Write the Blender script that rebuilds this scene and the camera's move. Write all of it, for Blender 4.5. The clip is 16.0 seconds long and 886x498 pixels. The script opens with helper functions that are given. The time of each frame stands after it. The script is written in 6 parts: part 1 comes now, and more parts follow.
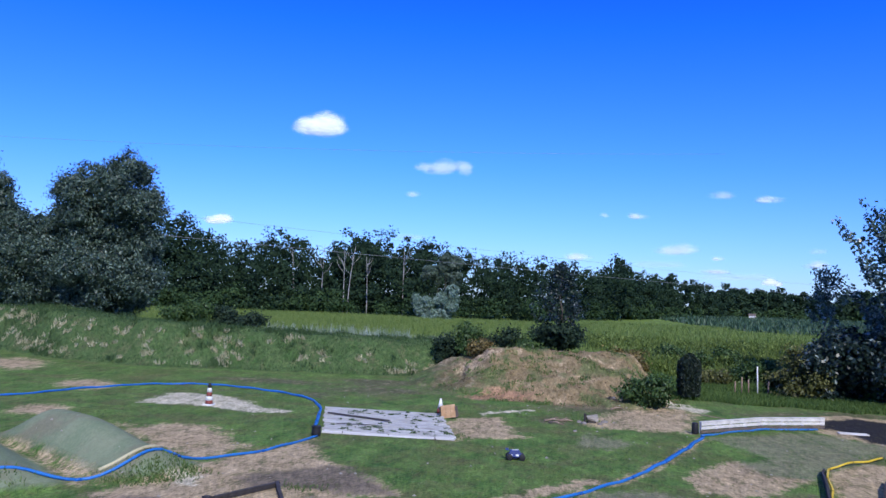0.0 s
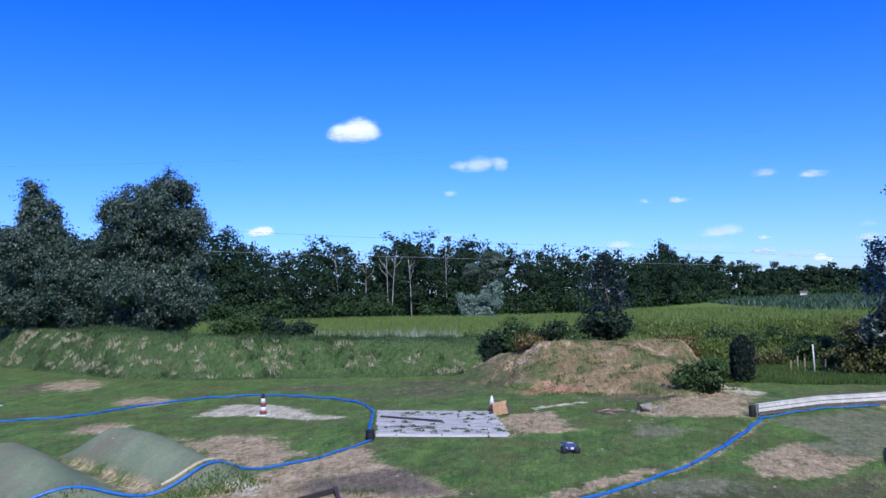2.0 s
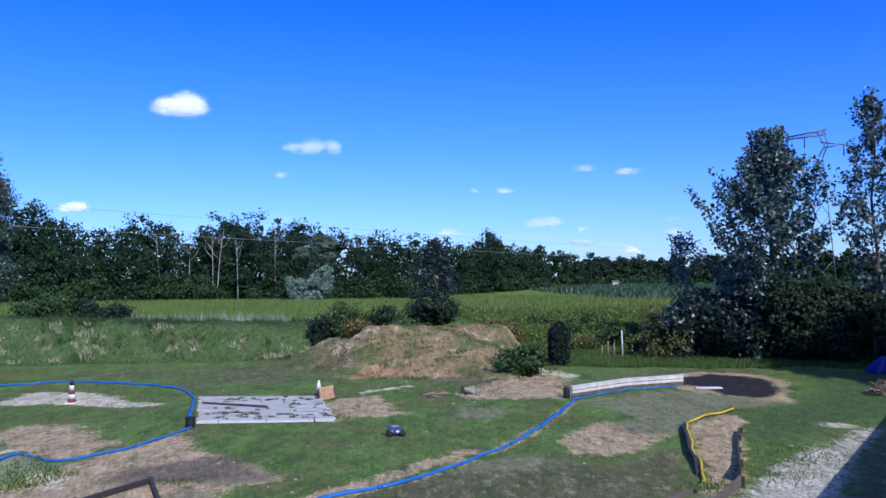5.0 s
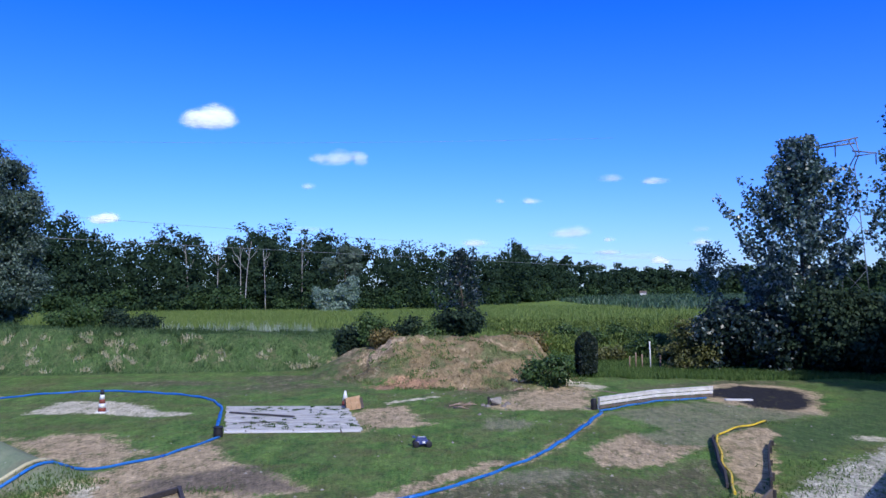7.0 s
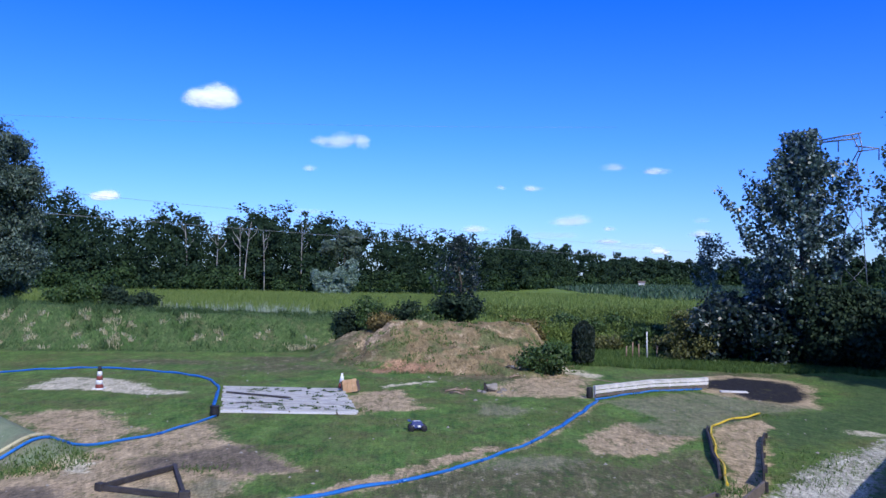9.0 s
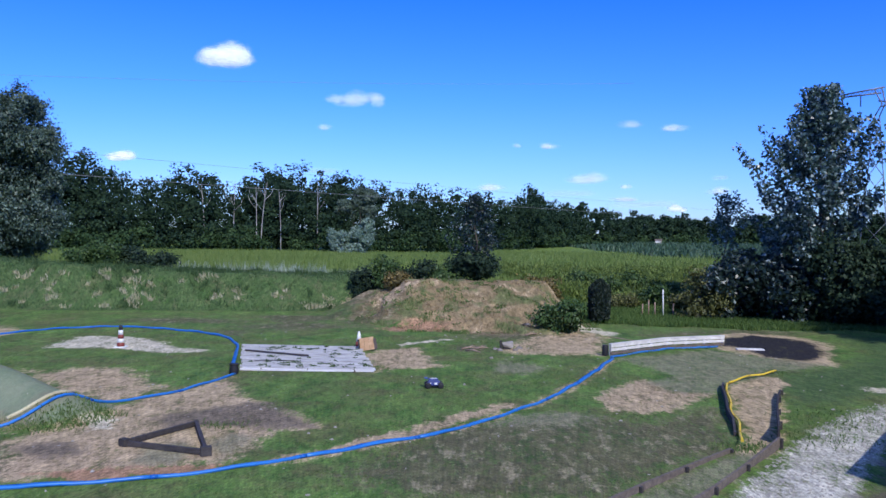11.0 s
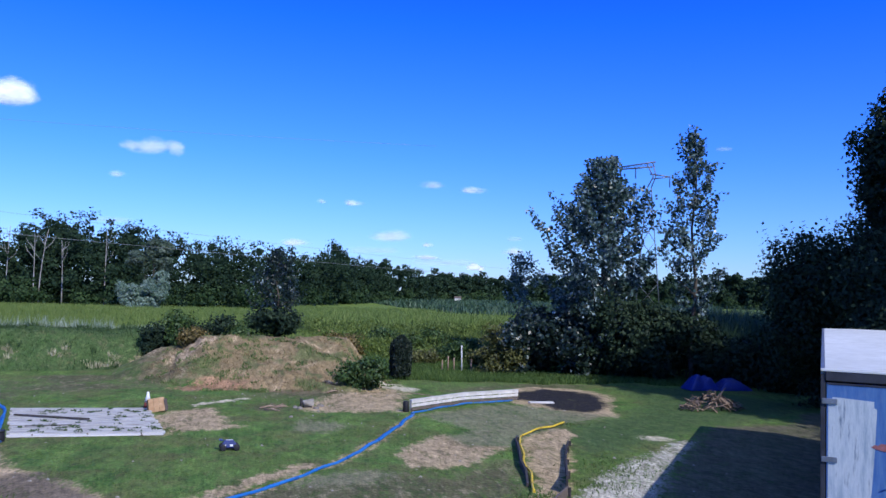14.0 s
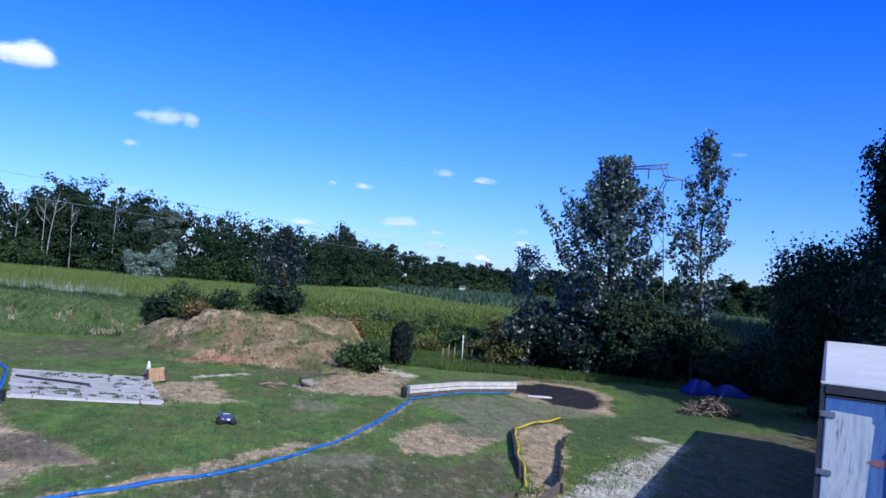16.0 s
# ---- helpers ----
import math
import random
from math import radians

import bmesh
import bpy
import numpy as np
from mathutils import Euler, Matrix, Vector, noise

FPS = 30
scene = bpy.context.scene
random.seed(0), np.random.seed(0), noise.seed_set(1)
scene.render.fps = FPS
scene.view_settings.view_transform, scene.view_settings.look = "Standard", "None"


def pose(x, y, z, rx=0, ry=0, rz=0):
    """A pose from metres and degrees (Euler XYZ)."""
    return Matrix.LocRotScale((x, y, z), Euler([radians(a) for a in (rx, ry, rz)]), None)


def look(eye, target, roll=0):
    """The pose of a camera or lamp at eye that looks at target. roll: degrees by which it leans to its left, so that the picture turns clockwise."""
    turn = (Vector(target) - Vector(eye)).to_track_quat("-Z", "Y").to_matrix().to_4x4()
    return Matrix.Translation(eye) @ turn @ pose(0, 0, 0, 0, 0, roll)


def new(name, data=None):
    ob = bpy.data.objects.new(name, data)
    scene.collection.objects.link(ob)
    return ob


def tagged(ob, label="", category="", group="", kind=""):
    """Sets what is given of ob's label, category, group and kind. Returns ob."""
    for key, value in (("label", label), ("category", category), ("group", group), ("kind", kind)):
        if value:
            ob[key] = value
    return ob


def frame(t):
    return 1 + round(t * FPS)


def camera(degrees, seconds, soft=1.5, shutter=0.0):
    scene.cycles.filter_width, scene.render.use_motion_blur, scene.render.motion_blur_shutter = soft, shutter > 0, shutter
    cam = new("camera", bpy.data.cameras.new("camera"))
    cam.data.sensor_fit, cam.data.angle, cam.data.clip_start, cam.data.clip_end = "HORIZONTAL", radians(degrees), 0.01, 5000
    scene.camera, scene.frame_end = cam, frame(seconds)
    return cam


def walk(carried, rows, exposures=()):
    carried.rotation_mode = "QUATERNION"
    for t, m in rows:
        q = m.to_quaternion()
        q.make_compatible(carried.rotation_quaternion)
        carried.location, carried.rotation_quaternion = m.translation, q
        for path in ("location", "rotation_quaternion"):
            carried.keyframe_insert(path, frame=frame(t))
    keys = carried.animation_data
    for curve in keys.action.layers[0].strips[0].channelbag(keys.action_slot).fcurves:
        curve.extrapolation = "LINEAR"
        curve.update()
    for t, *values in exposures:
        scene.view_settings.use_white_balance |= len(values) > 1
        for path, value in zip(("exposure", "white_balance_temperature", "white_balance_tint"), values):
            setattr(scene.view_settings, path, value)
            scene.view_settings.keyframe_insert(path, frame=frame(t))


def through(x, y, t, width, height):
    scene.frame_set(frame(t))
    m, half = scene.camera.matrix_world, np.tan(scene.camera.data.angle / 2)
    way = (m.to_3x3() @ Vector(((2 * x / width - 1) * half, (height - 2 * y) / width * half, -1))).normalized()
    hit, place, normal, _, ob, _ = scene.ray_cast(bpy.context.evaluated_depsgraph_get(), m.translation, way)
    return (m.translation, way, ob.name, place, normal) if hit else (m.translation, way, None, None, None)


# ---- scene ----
EYE = Vector((0.0, 0.0, 4.5))
cam = camera(57.47, 16.0, soft=1.55)
# seconds, turn to the left from +y, pitch up, roll, in degrees
TURNS = [
    (0.0, 7.18, 3.317, 2.368),
    (0.5, 8.529, 3.338, 3.533),
    (1.0, 9.892, 3.237, 3.216),
    (1.5, 11.059, 3.845, 1.314),
    (2.0, 10.077, 3.193, -1.341),
    (2.5, 8.548, 3.095, -1.55),
    (3.0, 2.857, 2.615, -2.191),
    (3.5, -0.423, 1.812, -0.803),
    (4.0, -1.585, 2.408, -0.037),
    (4.2, -1.801, 2.141, -0.04),
    (6.3, -1.633, 1.887, -0.593),
    (6.5, -1.513, 1.987, -0.593),
    (7.0, 0.0, 2.7, -0.3),
    (7.5, -0.244, 2.103, 0.062),
    (8.0, -0.57, 1.884, 0.713),
    (8.5, -0.428, 1.55, 0.843),
    (8.7, -0.203, 1.663, 0.89),
    (10.8, 0.193, 1.532, 1.799),
    (11.0, 1.044, -1.28, 0.859),
    (11.5, 1.294, 0.266, 1.647),
    (12.0, -2.317, 1.155, 2.605),
    (12.5, -4.944, 2.606, 3.337),
    (13.0, -7.678, 3.656, 2.053),
    (13.5, -11.011, 3.418, 1.449),
    (14.0, -12.728, 2.991, 1.639),
    (14.5, -16.241, 0.515, 2.676),
    (15.0, -17.834, 1.1, 3.732),
    (15.5, -15.593, 2.76, 3.987),
    (16.0, -12.254, 2.146, 5.246),
]


def aim(turn, pitch, roll):
    a, p = radians(turn), radians(pitch)
    way = Vector((-math.sin(a) * math.cos(p), math.cos(a) * math.cos(p), math.sin(p)))
    return look(EYE, EYE + way, roll)


walk(cam, [(t, aim(a, p, r)) for t, a, p, r in TURNS], [(0.0, 0.0, 6000, 13), (14.2, 0.0, 6000, 13), (14.6, 0.05, 6000, 13), (15.1, 0.06, 6000, 13), (15.5, 0.25, 6000, 13), (15.9, 0.08, 6000, 13), (16.0, 0.06, 6000, 13)])

# ---- light ----
SUN_AZ, SUN_EL = 158.0, 39.3
world = bpy.data.worlds.new("sky_world")
scene.world = world
world.use_nodes = True
wn, wl = world.node_tree.nodes, world.node_tree.links
sky = wn.new("ShaderNodeTexSky")
sky.sky_type, sky.sun_disc = "NISHITA", False
sky.sun_elevation, sky.sun_rotation = radians(SUN_EL), radians(SUN_AZ)
sky.air_density, sky.dust_density, sky.ozone_density = 1.0, 0.2, 1.5
# the deep blue of the clear sky, paler towards the horizon
way = wn.new("ShaderNodeTexCoord")
split = wn.new("ShaderNodeSeparateXYZ")
wl.new(way.outputs["Generated"], split.inputs[0])
depth = wn.new("ShaderNodeValToRGB")
for el_, (at_, col_) in zip([depth.color_ramp.elements[0], depth.color_ramp.elements[1], depth.color_ramp.elements.new(0.1), depth.color_ramp.elements.new(0.2), depth.color_ramp.elements.new(0.5)],
                            [(0.0, (0.245, 0.345, 0.62)), (0.85, (0.004, 0.038, 0.22)), (0.16, (0.124, 0.290, 0.82)), (0.32, (0.048, 0.228, 0.93)), (0.5, (0.013, 0.103, 0.52))]):
    el_.position, el_.color = at_, (*col_, 1)
wl.new(split.outputs["Z"], depth.inputs[0])
vivid = wn.new("ShaderNodeMix")
vivid.data_type, vivid.blend_type = "RGBA", "MULTIPLY"
vivid.inputs[0].default_value = 1.0
wl.new(sky.outputs[0], vivid.inputs[6])
wl.new(depth.outputs[0], vivid.inputs[7])
wl.new(vivid.outputs[2], wn["Background"].inputs[0])
wn["Background"].inputs[1].default_value = 0.27
sun_data = bpy.data.lights.new("sun", "SUN")
sun_data.energy, sun_data.angle, sun_data.color = 4.5, radians(0.53), (1.0, 0.95, 0.87)
sun = new("sun", sun_data)
sa, se = radians(SUN_AZ), radians(SUN_EL)
to_sun = Vector((math.sin(sa) * math.cos(se), math.cos(sa) * math.cos(se), math.sin(se)))
sun.matrix_world = look(to_sun * 60, (0, 0, 0))

# ---- node helpers ----


class Mat:
    """A node material with short calls to build it."""

    def __init__(self, name, rough=0.85, metal=0.0, spec=0.3):
        self.m = bpy.data.materials.new(name)
        self.m.use_nodes = True
        self.t = self.m.node_tree
        self.b = self.t.nodes["Principled BSDF"]
        self.b.inputs["Roughness"].default_value = rough
        self.b.inputs["Metallic"].default_value = metal
        self.b.inputs["Specular IOR Level"].default_value = spec

    def node(self, kind, **kw):
        n = self.t.nodes.new("ShaderNode" + kind)
        for k, v in kw.items():
            if k == "blend_type":
                n.blend_type = v
            elif k == "operation":
                n.operation = v
            elif k == "attribute_name":
                n.attribute_name = v
            elif k == "data_type":
                n.data_type = v
        return n

    def link(self, a, b):
        self.t.links.new(a, b)

    def coords(self, kind="Object", scale=(1, 1, 1)):
        c = self.node("TexCoord")
        if tuple(scale) == (1, 1, 1):
            return c.outputs[kind]
        mp = self.node("Mapping")
        mp.inputs["Scale"].default_value = scale
        self.link(c.outputs[kind], mp.inputs[0])
        return mp.outputs[0]

    def noise(self, scale, detail=4.0, rough=0.6, co=None):
        n = self.node("TexNoise")
        n.inputs["Scale"].default_value = scale
        n.inputs["Detail"].default_value = detail
        n.inputs["Roughness"].default_value = rough
        if co is not None:
            self.link(co, n.inputs["Vector"])
        return n.outputs["Fac"]

    def ramp(self, fac, stops):
        r = self.node("ValToRGB")
        e = r.color_ramp.elements
        while len(e) < len(stops):
            e.new(0.5)
        for el, (p, c) in zip(e, stops):
            el.position = p
            el.color = (*c, 1) if len(c) == 3 else c
        self.link(fac, r.inputs[0])
        return r.outputs[0]

    def mix(self, fac, a, b, blend="MIX"):
        n = self.node("Mix", data_type="RGBA", blend_type=blend)
        for v, i in ((fac, 0), (a, 6), (b, 7)):
            if isinstance(v, (int, float)):
                n.inputs[i].default_value = v
            elif isinstance(v, tuple):
                n.inputs[i].default_value = (*v, 1)
            else:
                self.link(v, n.inputs[i])
        return n.outputs[2]

    def math(self, op, a, b=0.0, clamp=False):
        n = self.node("Math", operation=op)
        n.use_clamp = clamp
        for v, i in ((a, 0), (b, 1)):
            if isinstance(v, (int, float)):
                n.inputs[i].default_value = v
            else:
                self.link(v, n.inputs[i])
        return n.outputs[0]

    def step(self, value, lo, hi):
        n = self.node("MapRange")
        n.inputs[1].default_value, n.inputs[2].default_value = lo, hi
        self.link(value, n.inputs[0])
        return n.outputs[0]

    def color(self, out):
        if isinstance(out, tuple):
            self.b.inputs["Base Color"].default_value = (*out, 1)
        else:
            self.link(out, self.b.inputs["Base Color"])
        return self

    def bump(self, height, strength=0.3, dist=0.02):
        n = self.node("Bump")
        n.inputs["Strength"].default_value = strength
        n.inputs["Distance"].default_value = dist
        self.link(height, n.inputs["Height"])
        self.link(n.outputs[0], self.b.inputs["Normal"])
        return self


def simple(name, dark, light, scale=6.0, rough=0.8, metal=0.0, bump=0.2, dist=0.01, stretch=(1, 1, 1), spec=0.3):
    """Two tones in patches with a finer grain over them."""
    m = Mat(name, rough, metal, spec)
    co = m.coords("Object", stretch)
    big, fine = m.noise(scale, 5, 0.65, co), m.noise(scale * 9, 3, 0.6, co)
    c = m.mix(m.step(big, 0.3, 0.7), dark, light)
    c = m.mix(m.math("MULTIPLY", m.step(fine, 0.35, 0.75), 0.35), c, tuple(v * 0.55 for v in dark))
    m.color(c).bump(fine, bump, dist)
    return m.m


def leafy(name, dark, mid, light, rough=0.55, through=0.25, patch=0.35, knee=0.5, spec=0.35):
    """Leaves: each one its own tone, some light passing through."""
    m = Mat(name, rough, 0.0, spec)
    g = m.node("NewGeometry")
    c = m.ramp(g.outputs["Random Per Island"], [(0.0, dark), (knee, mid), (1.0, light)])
    big = m.noise(patch, 3, 0.5, m.coords("Object"))
    c = m.mix(m.step(big, 0.35, 0.7), c, m.mix(0.5, c, dark))
    m.color(c)
    tr = m.node("BsdfTranslucent")
    m.link(c, tr.inputs[0])
    mx = m.node("MixShader")
    mx.inputs[0].default_value = through
    m.link(m.b.outputs[0], mx.inputs[1])
    m.link(tr.outputs[0], mx.inputs[2])
    m.link(mx.outputs[0], m.t.nodes["Material Output"].inputs[0])
    return m.m


# ---- materials ----
def ground_material():
    m = Mat("turf_and_soil", 0.95, 0.0, 0.15)
    co, long = m.coords("Object"), m.coords("Object", (1, 0.42, 1))
    broad, mid, fine = m.noise(0.22, 5, 0.6, co), m.noise(1.1, 8, 0.72, long), m.noise(10, 5, 0.75, long)
    speck, tuft = m.noise(24, 3, 0.7, long), m.noise(3.6, 6, 0.75, long)
    grass = m.mix(m.step(mid, 0.36, 0.64), (0.044, 0.100, 0.022), (0.142, 0.236, 0.059))
    grass = m.mix(m.math("MULTIPLY", m.step(broad, 0.45, 0.68), 0.45), grass, (0.120, 0.135, 0.045))
    grass = m.mix(m.math("MULTIPLY", m.step(tuft, 0.52, 0.66), 0.6), grass, (0.15, 0.13, 0.065))
    grass = m.mix(m.math("MULTIPLY", m.step(m.noise(0.55, 6, 0.7, co), 0.47, 0.62), 0.6), grass, (0.125, 0.105, 0.055))
    grass = m.mix(m.math("MULTIPLY", m.step(fine, 0.5, 0.68), 0.6), grass, (0.022, 0.050, 0.013))
    out = grass
    blend = m.step(m.math("ADD", m.math("ADD", m.math("MULTIPLY", fine, 0.28), m.math("MULTIPLY", tuft, 0.42)), m.math("MULTIPLY", mid, 0.30)), 0.40, 0.60)

    def layer(out, name, col_a, col_b, lo=0.35, hi=0.65, amount=1.0):
        a = m.node("Attribute", attribute_name=name)
        w = m.math("ADD", a.outputs["Fac"], m.math("MULTIPLY", m.math("SUBTRACT", mid, 0.5), 2.1))
        w = m.math("ADD", w, m.math("MULTIPLY", m.math("SUBTRACT", tuft, 0.5), 1.9))
        w = m.math("ADD", w, m.math("MULTIPLY", m.math("SUBTRACT", fine, 0.5), 2.2))
        w = m.math("MULTIPLY", m.step(w, lo, hi), m.step(a.outputs["Fac"], 0.02, 0.25))
        if amount < 1.0:
            w = m.math("MULTIPLY", w, amount)
        return m.mix(w, out, m.mix(blend, col_a, col_b))

    out = layer(out, "field", (0.098, 0.155, 0.029), (0.152, 0.212, 0.047))
    out = layer(out, "bank", (0.034, 0.076, 0.024), (0.090, 0.128, 0.050), 0.2, 0.8)
    out = layer(out, "spoil", (0.135, 0.100, 0.056), (0.40, 0.28, 0.17), -0.35, 0.35, 0.94)
    out = layer(out, "dry", (0.046, 0.048, 0.026), (0.145, 0.125, 0.078), 0.2, 1.0, 0.85)
    straw = m.math("MULTIPLY", m.step(m.noise(2.3, 7, 0.8, long), 0.53, 0.62), m.step(m.node("Attribute", attribute_name="dry").outputs["Fac"], 0.2, 0.9))
    out = m.mix(m.math("MULTIPLY", straw, 0.6), out, (0.34, 0.29, 0.20))
    out = layer(out, "soil", (0.18, 0.130, 0.080), (0.57, 0.43, 0.295), 0.20, 0.85, 0.92)
    out = layer(out, "sward", (0.055, 0.080, 0.028), (0.125, 0.145, 0.058), 0.2, 0.75, 0.85)
    out = layer(out, "rust", (0.25, 0.135, 0.085), (0.40, 0.235, 0.155), 0.2, 0.7, 0.9)
    out = layer(out, "pale", (0.135, 0.135, 0.088), (0.24, 0.225, 0.155), 0.25, 0.95, 0.8)
    out = layer(out, "sand", (0.33, 0.29, 0.225), (0.62, 0.56, 0.45), 0.3, 0.85)
    out = layer(out, "gravel", (0.27, 0.25, 0.22), (0.62, 0.59, 0.53), 0.2, 0.75)
    # cinders, and the trailer's shade put into the ground colour
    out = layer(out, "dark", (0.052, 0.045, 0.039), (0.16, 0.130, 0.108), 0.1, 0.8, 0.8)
    out = m.mix(m.math("MULTIPLY", m.step(speck, 0.62, 0.75), 0.22), out, (0.42, 0.36, 0.26))
    out = layer(out, "black", (0.009, 0.009, 0.013), (0.032, 0.030, 0.034), 0.1, 0.8)
    grain = m.ramp(m.noise(17, 4, 0.8, long), [(0.33, (0.62, 0.63, 0.60)), (0.5, (1.00, 1.01, 0.96)), (0.68, (1.45, 1.45, 1.34))])
    clump = m.ramp(m.noise(4.2, 5, 0.8, long), [(0.38, (0.62, 0.64, 0.62)), (0.60, (1.28, 1.26, 1.2))])
    out = m.mix(1.0, out, grain, "MULTIPLY")
    out = m.mix(0.75, out, clump, "MULTIPLY")
    # smooth green carpet over the jumps
    a = m.node("Attribute", attribute_name="turf")
    carpet = m.step(m.math("ADD", a.outputs["Fac"], m.math("MULTIPLY", m.math("SUBTRACT", tuft, 0.5), 0.5)), 0.35, 0.62)
    worn = m.mix(m.step(mid, 0.42, 0.66), (0.150, 0.190, 0.115), (0.205, 0.230, 0.148))
    worn = m.mix(m.math("MULTIPLY", m.step(m.noise(0.7, 4, 0.6, co), 0.48, 0.64), 0.65), worn, (0.17, 0.150, 0.105))
    out = m.mix(carpet, out, m.mix(0.35, worn, grain, "MULTIPLY"))
    h = m.math("MULTIPLY", m.math("ADD", m.math("MULTIPLY", fine, 0.9), mid), m.math("SUBTRACT", 1.0, m.math("MULTIPLY", carpet, 0.85)))
    m.color(out).bump(h, 0.75, 0.06)
    return m.m


M_GROUND = ground_material()
M_LEAF_WILLOW = leafy("willow_leaves", (0.020, 0.042, 0.026), (0.066, 0.105, 0.070), (0.22, 0.30, 0.23), 0.45, 0.28, knee=0.6)
# sun glints are painted as the pale bluish end of the leaf colour
M_LEAF_POPLAR = leafy("poplar_leaves_glint_tones", (0.020, 0.046, 0.038), (0.098, 0.158, 0.140), (0.50, 0.64, 0.68), 0.30, 0.28, knee=0.69)
# bright glints on glossy leaves are put into the palest leaf tones
M_LEAF_UNDER = leafy("undergrowth_leaves_glint_tones", (0.010, 0.022, 0.017), (0.022, 0.040, 0.032), (0.32, 0.39, 0.38), 0.35, 0.15, knee=0.93)
# near-black tones also carry the shade under the trees by the trailer
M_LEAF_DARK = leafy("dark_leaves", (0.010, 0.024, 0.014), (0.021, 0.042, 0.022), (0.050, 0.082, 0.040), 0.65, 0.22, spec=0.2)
M_LEAF_WOOD = leafy("woodland_leaves", (0.013, 0.031, 0.017), (0.024, 0.050, 0.024), (0.046, 0.080, 0.034), 0.7, patch=0.16, spec=0.15)
M_LEAF_WOOD_LIGHT = leafy("light_woodland_leaves", (0.022, 0.048, 0.018), (0.038, 0.076, 0.026), (0.070, 0.115, 0.040), 0.7, patch=0.16, spec=0.15)
M_LEAF_SILVER = leafy("silver_leaves", (0.07, 0.125, 0.09), (0.20, 0.30, 0.225), (0.38, 0.48, 0.40), 0.5, 0.3, spec=0.2)
M_LEAF_GREY = leafy("grey_green_leaves", (0.040, 0.070, 0.044), (0.10, 0.145, 0.10), (0.18, 0.24, 0.17), 0.5, 0.3)
M_LEAF_BUSH = leafy("bush_leaves", (0.025, 0.055, 0.015), (0.050, 0.100, 0.025), (0.10, 0.16, 0.045))
M_LEAF_YELLOW = leafy("yellowing_leaves", (0.06, 0.07, 0.02), (0.13, 0.14, 0.04), (0.20, 0.20, 0.07))
M_LEAF_RUST = leafy("rusty_leaves", (0.07, 0.06, 0.02), (0.16, 0.125, 0.04), (0.30, 0.22, 0.07))
M_LEAF_MAIZE = leafy("maize_leaves", (0.024, 0.056, 0.030), (0.048, 0.095, 0.048), (0.10, 0.17, 0.09))
M_THUJA = leafy("thuja_scales", (0.010, 0.020, 0.014), (0.018, 0.032, 0.020), (0.030, 0.050, 0.030))
M_GRASS_BANK = leafy("bank_grass", (0.020, 0.054, 0.016), (0.044, 0.092, 0.028), (0.098, 0.140, 0.050), 0.75, 0.2)
M_GRASS_DRY = leafy("withered_grass", (0.26, 0.24, 0.14), (0.46, 0.42, 0.27), (0.68, 0.64, 0.46), 0.8)
M_GRASS_VERGE = leafy("verge_grass", (0.045, 0.098, 0.020), (0.098, 0.170, 0.036), (0.16, 0.23, 0.066), 0.7, 0.4)
M_GRASS_STRAW = leafy("straw_grass", (0.11, 0.08, 0.038), (0.24, 0.165, 0.09), (0.40, 0.30, 0.18), 0.8)
M_GRASS_FIELD = leafy("meadow_grass", (0.098, 0.158, 0.031), (0.143, 0.210, 0.046), (0.21, 0.265, 0.08), 0.7, patch=0.2)
M_REED = leafy("reed_leaves", (0.055, 0.095, 0.018), (0.12, 0.175, 0.032), (0.22, 0.28, 0.07), 0.7, patch=0.9)
M_REED_PALE = leafy("pale_reed_plumes", (0.16, 0.22, 0.13), (0.28, 0.35, 0.25), (0.42, 0.47, 0.40), 0.7)
M_LAWN = leafy("lawn_grass", (0.043, 0.094, 0.021), (0.102, 0.166, 0.042), (0.19, 0.24, 0.08), 0.7)
M_BARK = simple("bark", (0.05, 0.042, 0.034), (0.12, 0.10, 0.08), 3.0, 0.9, bump=0.6, dist=0.03, stretch=(1, 1, 0.25))
M_BARK_PALE = simple("pale_bark", (0.17, 0.165, 0.155), (0.54, 0.53, 0.505), 0.5, 0.85, stretch=(1, 1, 0.5))
M_BLUE = simple("blue_pipe_plastic", (0.014, 0.125, 0.42), (0.030, 0.190, 0.55), 1.5, 0.42, bump=0.1, spec=0.5)
M_YELLOW = simple("yellow_pipe_plastic", (0.55, 0.38, 0.02), (0.75, 0.56, 0.05), 1.5, 0.5, bump=0.1, spec=0.5)
M_RUBBER = simple("black_rubber", (0.010, 0.010, 0.012), (0.03, 0.03, 0.034), 4.0, 0.6)
M_PLANK = simple("weathered_plank", (0.26, 0.25, 0.235), (0.64, 0.63, 0.59), 3.5, 0.85, bump=0.4, stretch=(0.45, 1.6, 3))
M_PLANK_WHITE = simple("whitewashed_plank", (0.48, 0.46, 0.44), (0.76, 0.74, 0.71), 2.0, 0.8, bump=0.3, stretch=(0.3, 3, 3))
M_PLANK_DARK = simple("dark_tarred_plank", (0.022, 0.020, 0.020), (0.07, 0.062, 0.058), 3.0, 0.75, bump=0.4, stretch=(0.4, 3, 3))
M_PLANK_BROWN = simple("grey_brown_plank", (0.08, 0.065, 0.055), (0.19, 0.155, 0.13), 3.0, 0.85, bump=0.4, stretch=(0.4, 3, 3))
M_PLY = simple("orange_plywood", (0.36, 0.21, 0.10), (0.58, 0.38, 0.21), 3.0, 0.7, stretch=(1, 4, 1))
M_CONE_RED = simple("faded_red_plastic", (0.14, 0.035, 0.026), (0.27, 0.068, 0.05), 5.0, 0.6)
M_CONE_WHITE = simple("white_plastic", (0.62, 0.62, 0.60), (0.80, 0.80, 0.78), 5.0, 0.55)
